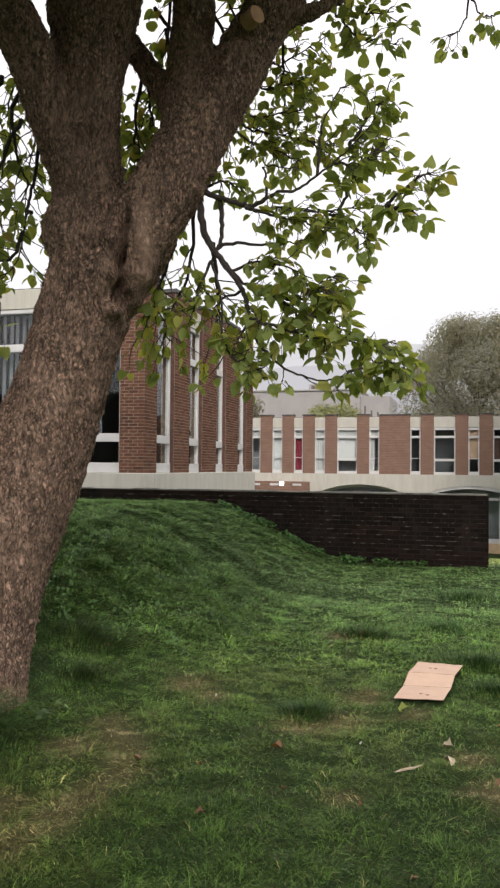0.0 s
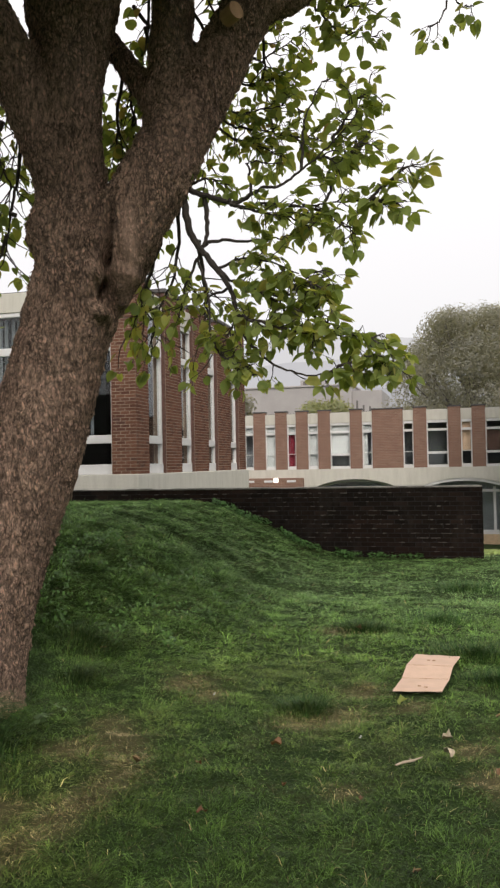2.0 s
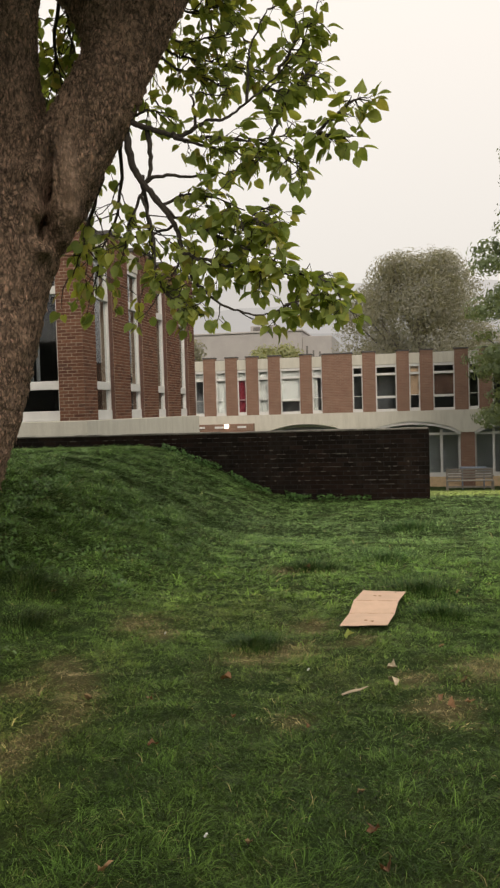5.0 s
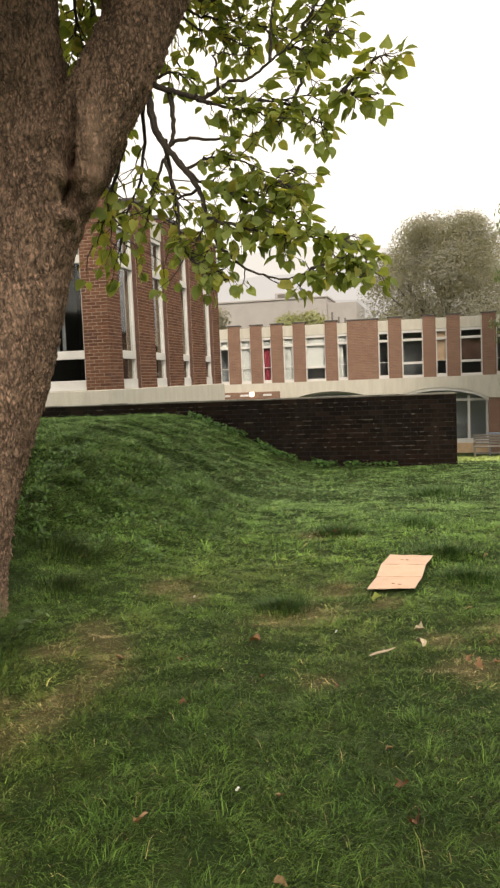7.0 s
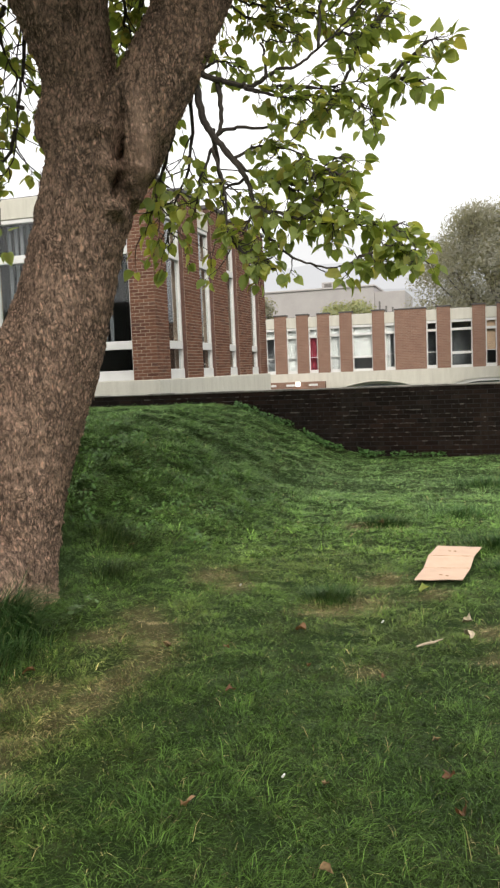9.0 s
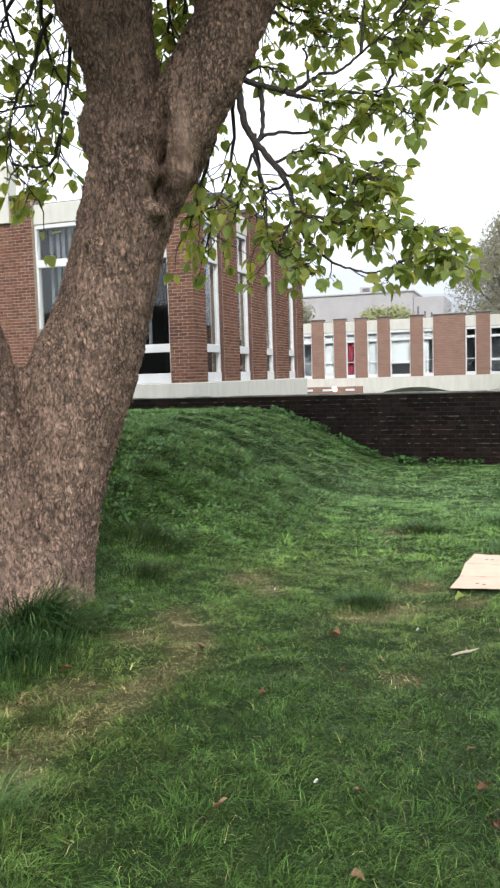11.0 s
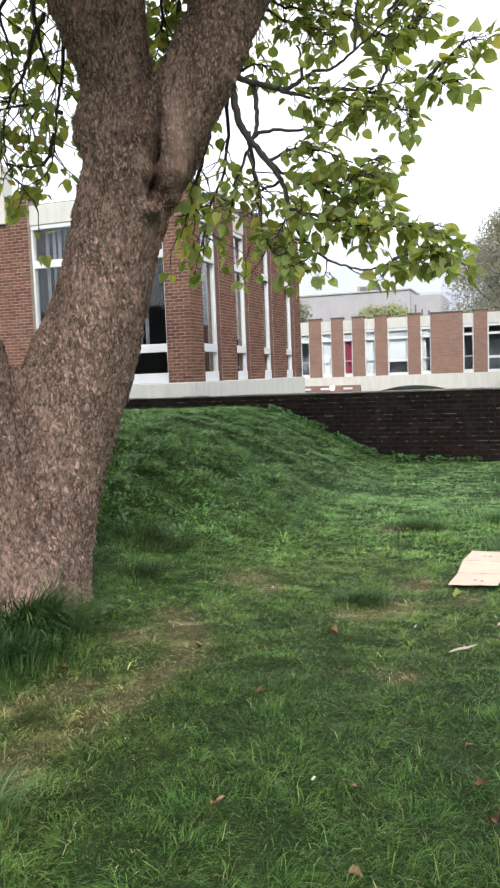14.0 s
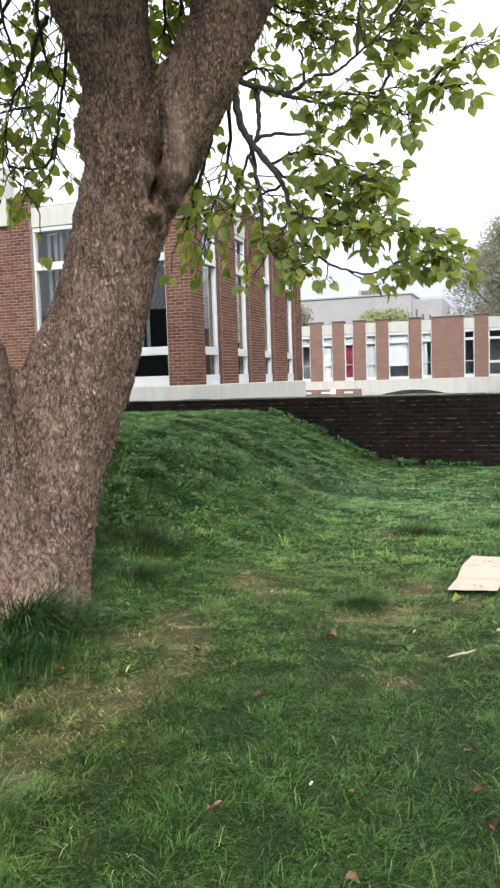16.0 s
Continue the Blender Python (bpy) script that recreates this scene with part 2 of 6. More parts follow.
WARM_WALL = plain("warm_room_wall", (0.66, 0.46, 0.32), 0.9, 0.1, 2)
BARK = bark_mat()
TWIG = plain("twig_bark", (0.055, 0.045, 0.038), 0.9, 0.3, 30)
LEAF_STOPS = ((0.0, (0.13, 0.2, 0.062)), (0.4, (0.235, 0.33, 0.1)), (0.8, (0.37, 0.46, 0.15)), (1.0, (0.5, 0.47, 0.17)))
LEAF = leaf_mat("green_leaf", LEAF_STOPS, 0.58, False)
LEAF_STUFF = leaf_mat("green_leaves", LEAF_STOPS, 0.58, True)
LEAF_YELLOW = leaf_mat("yellowing_leaves", ((0.0, (0.16, 0.25, 0.075)), (0.5, (0.3, 0.4, 0.12)), (0.9, (0.46, 0.5, 0.13)), (1.0, (0.33, 0.22, 0.1))), 0.5, True)
# far leaves greyed and paled: mist put into the leaf colour
FAR_LEAF = leaf_mat("mist_tinted_leaves", ((0.0, (0.28, 0.288, 0.262)), (0.5, (0.3, 0.302, 0.275)), (1.0, (0.32, 0.314, 0.288))), 0.5, True)
MID_LEAF = leaf_mat("damp_leaves", ((0.0, (0.15, 0.2, 0.13)), (0.5, (0.2, 0.26, 0.165)), (1.0, (0.26, 0.325, 0.21))), 0.5, True)
BUSH_LEAF = leaf_mat("yellow_green_leaves", ((0.0, (0.22, 0.25, 0.13)), (0.5, (0.3, 0.33, 0.17)), (1.0, (0.4, 0.4, 0.22))), 0.35, True)
FAR_BARK = plain("far_bark", (0.16, 0.15, 0.14), 0.9, 0.2)
GRASS = grass_mat()
GROUND = ground_mat()
CARD = plain("brown_card", (0.66, 0.462, 0.345), 0.85, 0.06, 9)
CARD_EDGE = plain("brown_card_edge", (0.42, 0.26, 0.16), 0.9, 0.1, 12)
DEAD = leaf_mat("dead_leaf", ((0.0, (0.12, 0.05, 0.025)), (0.5, (0.19, 0.09, 0.05)), (1.0, (0.27, 0.16, 0.09))), 0.2, False)
PALE_DEAD = plain("pale_dry_leaf", (0.21, 0.14, 0.065), 0.9, 0.35, 40)
BLEACHED = plain("bleached_leaf", (0.5, 0.42, 0.3), 0.9, 0.25, 40)
STRIPPED = plain("stripped_wood", (0.46, 0.37, 0.27), 0.85, 0.2, 20)
CUT_WOOD = plain("sawn_wood", (0.5, 0.3, 0.17), 0.85, 0.15, 12)
# brown of the low house, paled by mist in its base colour
MIST_BROWN = plain("mist_tinted_brown", (0.42, 0.35, 0.32), 0.9, 0.08, 1)
TAN_BRICK = plain("tan_brick_plinth", (0.66, 0.48, 0.3), 0.9, 0.12, 5)
BACK_WALL = plain("added_dark_wall", (0.05, 0.05, 0.042), 0.95, 0.2, 0.4)
BENCH_WOOD = plain("weathered_bench_wood", (0.32, 0.29, 0.26), 0.8, 0.2, 8)
BLUE_PAINT = plain("blue_paint", (0.22, 0.27, 0.36), 0.6, 0.1)
# pale block's render, with mist put into the base colour
PALE_RENDER = plain("mist_tinted_render", (0.39, 0.37, 0.362), 0.9, 0.06, 0.5)
LAMP_GLOW = glow_mat("lit_lamp", (1.0, 0.95, 0.85), 3.0)
# glowing hill colours with the mist already put into them
HILLS = [glow_mat("glowing_mist_hill", (0.40, 0.41, 0.43), 1.0), glow_mat("paler_glow_hill", (0.48, 0.49, 0.51), 1.0), glow_mat("palest_glow_hill", (0.58, 0.59, 0.605), 1.0)]

# ---------------------------------------------------------------- mesh helpers
class Shape:
    """Gathers boxes and prisms for one mesh."""

    def __init__(self):
        self.v, self.f = [], []

    def box(self, x0, x1, y0, y1, z0, z1, c=0.0):
        n = len(self.v)
        if c <= 0:
            self.v += [(x, y, z) for z in (z0, z1) for y in (y0, y1) for x in (x0, x1)]
            self.f += [tuple(n + i for i in q) for q in ((0, 2, 3, 1), (4, 5, 7, 6), (0, 1, 5, 4), (2, 6, 7, 3), (0, 4, 6, 2), (1, 3, 7, 5))]
            return self
        bm = bmesh.new()
        bmesh.ops.create_cube(bm, size=1, matrix=Matrix.LocRotScale(((x0 + x1) / 2, (y0 + y1) / 2, (z0 + z1) / 2), None, (x1 - x0, y1 - y0, z1 - z0)))
        bmesh.ops.bevel(bm, geom=bm.edges[:], offset=c, segments=1, affect="EDGES", profile=0.5)
        return self.take(bm)

    def take(self, bm):
        n = len(self.v)
        bm.verts.index_update()
        self.v += [tuple(v.co) for v in bm.verts]
        self.f += [tuple(n + v.index for v in q.verts) for q in bm.faces]
        bm.free()
        return self

    def tube(self, path, radii, sides=8):
        """A closed tapered tube along a path."""
        n = len(self.v)
        path = [Vector(p) for p in path]
        side = None
        for i, p in enumerate(path):
            d = (path[min(i + 1, len(path) - 1)] - path[max(i - 1, 0)]).normalized()
            if side is None:
                side = d.orthogonal().normalized()
            side = (side - d * side.dot(d)).normalized()
            up = d.cross(side)
            for k in range(sides):
                a = 2 * math.pi * k / sides
                self.v.append(tuple(p + (side * math.cos(a) + up * math.sin(a)) * radii[i]))
        for i in range(len(path) - 1):
            for k in range(sides):
                a, b = n + i * sides + k, n + i * sides + (k + 1) % sides
                self.f.append((a, b, b + sides, a + sides))
        self.f.append(tuple(n + k for k in reversed(range(sides))))
        self.f.append(tuple(n + (len(path) - 1) * sides + k for k in range(sides)))
        return self

    def mesh(self, name):
        me = bpy.data.meshes.new(name)
        me.from_pydata(self.v, [], self.f)
        me.update()
        return me


def thing(name, data, label, category, mat=None, group="", kind=""):
    ob = new(name, data.mesh(name) if isinstance(data, Shape) else data)
    if mat is not None:
        ob.data.materials.append(mat)
    return tagged(ob, label, category, group, kind)


def part(name, data, mat, parent, label="", kind=""):
    me = data.mesh(name) if isinstance(data, Shape) else data
    if not me.materials:
        me.materials.append(mat)
    ob = new(name, me)
    ob.parent = parent
    return tagged(ob, label, kind=kind)


def smooth(me):
    me.polygons.foreach_set("use_smooth", [True] * len(me.polygons))
    return me


def array_mesh(name, verts, faces, colors=None, attribute="tint"):
    """A mesh from numpy arrays; faces all of one size."""
    me = bpy.data.meshes.new(name)
    k = faces.shape[1]
    me.vertices.add(len(verts))
    me.vertices.foreach_set("co", verts.astype(np.float32).ravel())
    me.loops.add(faces.size)
    me.loops.foreach_set("vertex_index", faces.astype(np.int32).ravel())
    me.polygons.add(len(faces))
    me.polygons.foreach_set("loop_start", np.arange(0, faces.size, k, dtype=np.int32))
    me.polygons.foreach_set("loop_total", np.full(len(faces), k, dtype=np.int32))
    if colors is not None:
        at = me.attributes.new(attribute, "FLOAT_COLOR", "POINT")
        at.data.foreach_set("color", np.c_[colors, np.ones(len(colors))].astype(np.float32).ravel())
    me.update(calc_edges=True)
    return me


def curve_points(pts, steps=6):
    """Catmull-Rom through control points of any width."""
    p = np.array(pts, float)
    p = np.vstack([2 * p[0] - p[1], p, 2 * p[-1] - p[-2]])
    out = []
    for i in range(1, len(p) - 2):
        for s in np.linspace(0, 1, steps, endpoint=False):
            a, b, c, d = p[i - 1:i + 3]
            out.append(0.5 * (2 * b + (c - a) * s + (2 * a - 5 * b + 4 * c - d) * s**2 + (3 * b - a - 3 * c + d) * s**3))
    out.append(p[-2])
    return np.array(out)
# ---------------------------------------------------------------- ground
def step(a, lo, hi):
    t = np.clip((a - lo) / (hi - lo), 0, 1)
    return t * t * (3 - 2 * t)


def waves(x, y, seed, size):
    """Soft uneven ground, in -1 to 1, from a few crossed waves."""
    r = np.random.RandomState(seed)
    out = 0 * x
    for _ in range(7):
        a, k, ph = r.uniform(0, 6.28), r.uniform(0.6, 1.8) / size, r.uniform(0, 6.28)
        out = out + np.sin((x * np.cos(a) + y * np.sin(a)) * k * 6.28 + ph + 1.3 * np.sin((y * np.cos(a) - x * np.sin(a)) * k * 4 + ph))
    return out / 5


WALL_Y = 13.42


def ground_z(x, y):
    bank = 0.97 * step(-x, 1.7, 4.7) * step(y, 4.2, 8.2) * (1 - step(y, 15.5, 22))
    fall = np.where(y > 13.5, -2.25 * np.clip((y - 13.5) / 22.5, 0, 1) ** 1.05, 0)
    rough = 0.018 * waves(x, y, 3, 1.6) + 0.008 * waves(x, y, 5, 0.5)
    near = (1 - step(np.hypot(x, y), 30, 60))
    rough = rough + 0.012 * waves(x, y, 15, 0.3)
    rough = rough + (0.04 * waves(x, y, 9, 1.1) + 0.035 * waves(x, y, 13, 0.5)) * step(-x, 1.9, 2.8) * step(y, 5, 6.5) * (1 - step(y, 12.4, 13.2))
    return bank + fall + rough * near


WORN = [(-1.95, 5.49, 0.16), (-1.76, 5.29, 0.11), (-0.72, 5.57, 0.13), (-0.82, 5.05, 0.17), (-1.0, 4.84, 0.14), (0.41, 4.76, 0.18), (0.16, 4.12, 0.15), (-0.6, 3.88, 0.08),
        (-2.15, 3.3, 0.13), (-2.3, 3.05, 0.1), (-2.2, 4.17, 0.13), (-0.92, 7.5, 0.13), (-1.2, 7.5, 0.14), (-0.35, 5.3, 0.1), (0.0, 4.55, 0.1)]
TRODDEN = [(-2.2, 4.6), (-1.95, 4.3), (-1.76, 3.85), (-1.82, 3.5), (-1.84, 3.1), (-1.93, 2.8), (-1.92, 2.45), (-1.98, 2.0)]


def worn(x, y):
    w = 0 * x
    ragged = 0.5 + 0.55 * waves(x, y, 21, 0.35)
    for a, b, r in WORN:
        w = np.maximum(w, np.exp(-((x - a) ** 2 + (y - b) ** 2) / (2 * r * r)))
    for (ax, ay), (bx, by) in zip(TRODDEN, TRODDEN[1:]):
        t = np.clip(((x - ax) * (bx - ax) + (y - ay) * (by - ay)) / ((bx - ax) ** 2 + (by - ay) ** 2), 0, 1)
        d2 = (x - ax - t * (bx - ax)) ** 2 + (y - ay - t * (by - ay)) ** 2
        w = np.maximum(w, 0.85 * np.exp(-d2 / (2 * 0.11**2)))
    return np.clip(w * 1.15 - 0.38 * ragged - 0.22 * waves(x, y, 23, 0.12), 0, 1)


def spread(lo, hi, fine, reach):
    a = list(np.arange(lo, hi + fine / 2, fine))
    d = fine
    right, left = [a[-1]], [a[0]]
    while right[-1] < reach:
        d *= 1.22
        right.append(right[-1] + d)
        left.append(left[-1] - d)
    return np.array(left[:0:-1] + a + right[1:])


gx, gy = spread(-8, 4, 0.09, 900), spread(0.5, 13.5, 0.09, 1200)
GX, GY = np.meshgrid(gx, gy)
GZ = ground_z(GX, GY)
nx, ny = len(gx), len(gy)
idx = np.arange(nx * ny).reshape(ny, nx)
quads = np.stack([idx[:-1, :-1], idx[:-1, 1:], idx[1:, 1:], idx[1:, :-1]], -1).reshape(-1, 4)
gw = 0.5 * worn(GX, GY).ravel()
ground_me = array_mesh("ground", np.stack([GX, GY, GZ], -1).reshape(-1, 3), quads, np.stack([gw] * 3, -1), "wear")
smooth(ground_me)
ground = thing("ground", ground_me, "damp green lawn with a grassy bank and worn patches", "lawn", GROUND, kind="structure")


# ---------------------------------------------------------------- grass
def blades(r, x, y, length, width, lx, ly, tint, simple=False):
    """Bent blades of two joints at x, y that lean by lx, ly."""
    n = len(x)
    z = ground_z(x, y) - 0.006
    face = np.arctan2(ly, lx) + 1.571 + r.normal(0, 0.6, n)
    wx, wy = np.cos(face) * width / 2, np.sin(face) * width / 2
    h = length / np.sqrt(1 + lx**2 + ly**2)
    v = np.empty((n, 5, 3))
    v[:, 0] = np.stack([x - wx, y - wy, z], -1)
    v[:, 1] = np.stack([x + wx, y + wy, z], -1)
    mx, my, mz = x + lx * h * 0.42, y + ly * h * 0.42, z + h * 0.72
    v[:, 2] = np.stack([mx + wx * 0.85, my + wy * 0.85, mz], -1)
    v[:, 3] = np.stack([mx - wx * 0.85, my - wy * 0.85, mz], -1)
    droop = np.clip(np.hypot(lx, ly) * 0.2, 0, 0.6)
    v[:, 4] = np.stack([x + lx * h * 1.15, y + ly * h * 1.15, z + h * (1.0 - droop)], -1)
    if simple:
        return v[:, [0, 1, 4]].reshape(-1, 3), np.arange(n * 3).reshape(-1, 3), np.repeat(tint, 3, 0)
    b = np.arange(n)[:, None] * 5
    tri = np.concatenate([b + [0, 1, 2], b + [0, 2, 3], b + [3, 2, 4]], 1).reshape(-1, 3)
    return v.reshape(-1, 3), tri, np.repeat(tint, 5, 0)


def lawn_tint(r, x, y):
    """Green by patches, straw where worn, sere along the trodden way, lighter towards the wall, darker on the bank."""
    n = len(x)
    m = np.clip(0.5 + 0.25 * waves(x, y, 31, 0.8) + 0.3 * waves(x, y, 33, 0.3), 0, 1)[:, None]
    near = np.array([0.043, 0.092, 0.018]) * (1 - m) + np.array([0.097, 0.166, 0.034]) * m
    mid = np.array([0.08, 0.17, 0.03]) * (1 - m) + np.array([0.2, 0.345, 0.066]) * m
    far_green = np.array([0.135, 0.25, 0.076]) * (1 - m) + np.array([0.265, 0.43, 0.136]) * m
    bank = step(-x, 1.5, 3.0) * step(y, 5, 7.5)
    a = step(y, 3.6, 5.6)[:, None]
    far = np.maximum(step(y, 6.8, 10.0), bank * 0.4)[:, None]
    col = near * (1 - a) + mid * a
    col = col * (1 - far) + far_green * far
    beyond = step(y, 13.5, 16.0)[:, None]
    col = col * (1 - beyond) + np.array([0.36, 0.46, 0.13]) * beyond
    # the tree's shade on the bank is put into the tint
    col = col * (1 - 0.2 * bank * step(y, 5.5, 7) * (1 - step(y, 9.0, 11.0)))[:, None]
    # yellower turf between the tree and the board, and along the trodden way
    sere = np.exp(-((x + 1.35) ** 2 / 0.7 + (y - 5.9) ** 2 / 0.7)) * 0.5
    sere = np.maximum(sere, 0.5 * np.exp(-((x + 1.98) ** 2 / 0.16)) * (1 - step(y, 4.4, 5.4)))
    sere = np.maximum(sere, 0.4 * np.exp(-((x + 0.55) ** 2 / 0.5 + (y - 4.7) ** 2 / 0.5)))
    sere = (sere * np.clip(0.75 + 0.5 * waves(x, y, 37, 0.4), 0.1, 1))[:, None]
    col = col * (1 - sere) + np.array([0.24, 0.275, 0.075]) * sere
    w = (r.rand(n) < worn(x, y) * 0.85 + 0.025 + 0.05 * sere[:, 0]).astype(float)[:, None] * r.uniform(0.5, 1, (n, 1))
    straw = np.array([0.36, 0.285, 0.14]) * r.uniform(0.4, 1.35, (n, 1))
    return col * (1 - w) + straw * w


def in_view(x, y):
    """The stretch of lawn before the camera, and a strip past the wall's end."""
    return (x > -0.80 * y - 0.35) & (x < 0.14 * y + 0.4) & (y < WALL_Y - 0.03) | (y > WALL_Y + 0.3) & (x > -1.5)


def sow(r, n, x0, x1, y0, y1, height, width, lean, clump=0.05, simple=False, per=26, pale=1.0):
    """Blades in small tufts that spread from their middle, each tuft combed its own way."""
    m = max(1, int(n / per))
    cx, cy = r.uniform(x0, x1, m), r.uniform(y0, y1, m)
    ok = in_view(cx, cy)
    cx, cy = cx[ok], cy[ok]
    m = len(cx)
    comb = 3.0 * waves(cx, cy, 51, 0.5) + 2.2 * waves(cx, cy, 53, 1.2) + r.normal(0, 0.9, m)
    tall = np.clip(0.9 + 0.4 * waves(cx, cy, 41, 0.7) + 0.45 * waves(cx, cy, 43, 0.25) + r.normal(0, 0.22, m), 0.35, 2.2)
    tone = np.clip(0.92 + 0.3 * waves(cx, cy, 45, 0.35) + r.normal(0, 0.3, m), 0.35, 1.9)
    size = clump * r.uniform(0.6, 1.6, m)
    k = r.randint(0, m, int(m * per))
    n = len(k)
    dx, dy = r.normal(0, 1, n), r.normal(0, 1, n)
    x, y = cx[k] + dx * size[k], cy[k] + dy * size[k]
    # pressed flat under the cardboard
    u = (y - 5.46) / 1.0
    ok = ~((u > 0) & (u < 1) & (x > -0.5 + 0.096 * u) & (x < -0.17 + 0.112 * u))
    if y1 < WALL_Y + 0.1:
        ok &= y < WALL_Y - 0.02
    w = worn(x, y)
    if height > 0.12:
        ok &= w < 0.08
    ok &= r.rand(n) > w * 0.12
    x, y, k, dx, dy, w = x[ok], y[ok], k[ok], dx[ok], dy[ok], w[ok]
    n = len(x)
    slope = step(-x, 2.2, 3.2) * step(y, 5.2, 7)
    h = height * (tall[k] + 0.6 * slope) * np.exp(-0.22 * (dx * dx + dy * dy)) * r.uniform(0.6, 1.35, n) * (1 - 0.3 * w)
    # outwards from the tuft's middle, combed, and hanging down the bank
    away = r.uniform(0.3, 1.5, n) * lean
    pull = np.abs(r.normal(0.9, 0.5, n)) * lean
    lx = dx * away + np.cos(comb[k]) * pull + r.normal(0, 0.35, n) + slope * (0.9 + 0.5 * np.cos(comb[k]))
    ly = dy * away + np.sin(comb[k]) * pull + r.normal(0, 0.35, n) - slope * 0.6
    flat = np.maximum(1.0, 1.4 / np.maximum(np.hypot(lx, ly), 0.1))
    lx, ly = lx * flat, ly * flat
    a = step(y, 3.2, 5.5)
    # tint range narrows far off: mist put into the blade colours
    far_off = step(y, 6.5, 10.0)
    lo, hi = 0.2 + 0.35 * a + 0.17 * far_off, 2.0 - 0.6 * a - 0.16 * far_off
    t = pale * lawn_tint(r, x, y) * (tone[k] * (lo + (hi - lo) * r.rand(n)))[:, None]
    return blades(r, x, y, h, width * r.uniform(0.65, 1.3, n), lx, ly, np.clip(t, 0, 1), simple)


def join(chunks):
    vs, fs, cs, n = [], [], [], 0
    for v, f, c in chunks:
        vs.append(v)
        fs.append(f + n)
        cs.append(c)
        n += len(v)
    return np.concatenate(vs), np.concatenate(fs), np.concatenate(cs)


def straw(r, n):
    """Short dead stalks lying about the worn patches."""
    x, y = r.uniform(-2.7, 0.7, 30 * n), r.uniform(2.0, 8.0, 30 * n)
    ok = in_view(x, y) & (r.rand(30 * n) < worn(x, y))
    x, y = x[ok][:n], y[ok][:n]
    n = len(x)
    az = r.uniform(0, 6.283, n)
    tint = np.array([0.56, 0.44, 0.23]) * r.uniform(0.3, 1.4, (n, 1))
    return blades(r, x, y, r.uniform(0.02, 0.06, n), r.uniform(0.002, 0.004, n), np.cos(az) * 3.5, np.sin(az) * 3.5, tint, True)


def sow_round(r, n, height, width):
    """Coarser grass over the rest of the lawn round about."""
    x, y = r.uniform(-12, 9, n), r.uniform(-8, 13.3, n)
    ok = ~(in_view(x, y) & (y > 1.7))
    x, y = x[ok], y[ok]
    n = len(x)
    lx, ly = r.normal(0, 0.9, (2, n))
    return blades(r, x, y, height * r.uniform(0.5, 1.4, n), width * r.uniform(0.7, 1.3, n), lx, ly, lawn_tint(r, x, y), True)


rg = np.random.RandomState(11)
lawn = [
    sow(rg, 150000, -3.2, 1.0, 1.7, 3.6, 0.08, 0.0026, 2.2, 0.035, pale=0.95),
    # darkened under-layer: the shade between blades is put into the tint
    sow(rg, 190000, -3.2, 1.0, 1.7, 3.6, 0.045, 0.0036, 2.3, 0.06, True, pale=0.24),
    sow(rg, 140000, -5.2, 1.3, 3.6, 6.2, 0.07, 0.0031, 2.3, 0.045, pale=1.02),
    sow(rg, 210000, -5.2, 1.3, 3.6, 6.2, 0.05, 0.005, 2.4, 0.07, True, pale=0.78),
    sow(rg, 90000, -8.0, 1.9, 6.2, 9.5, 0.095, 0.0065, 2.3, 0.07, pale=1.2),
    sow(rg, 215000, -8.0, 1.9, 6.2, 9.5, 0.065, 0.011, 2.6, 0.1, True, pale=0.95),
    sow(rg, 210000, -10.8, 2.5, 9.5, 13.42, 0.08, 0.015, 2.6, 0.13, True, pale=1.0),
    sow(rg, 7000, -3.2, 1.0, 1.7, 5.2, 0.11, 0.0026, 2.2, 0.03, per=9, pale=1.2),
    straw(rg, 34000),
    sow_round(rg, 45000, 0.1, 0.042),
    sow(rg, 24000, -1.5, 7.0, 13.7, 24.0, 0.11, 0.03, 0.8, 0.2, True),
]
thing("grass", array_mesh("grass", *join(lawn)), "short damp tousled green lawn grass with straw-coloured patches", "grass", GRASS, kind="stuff")


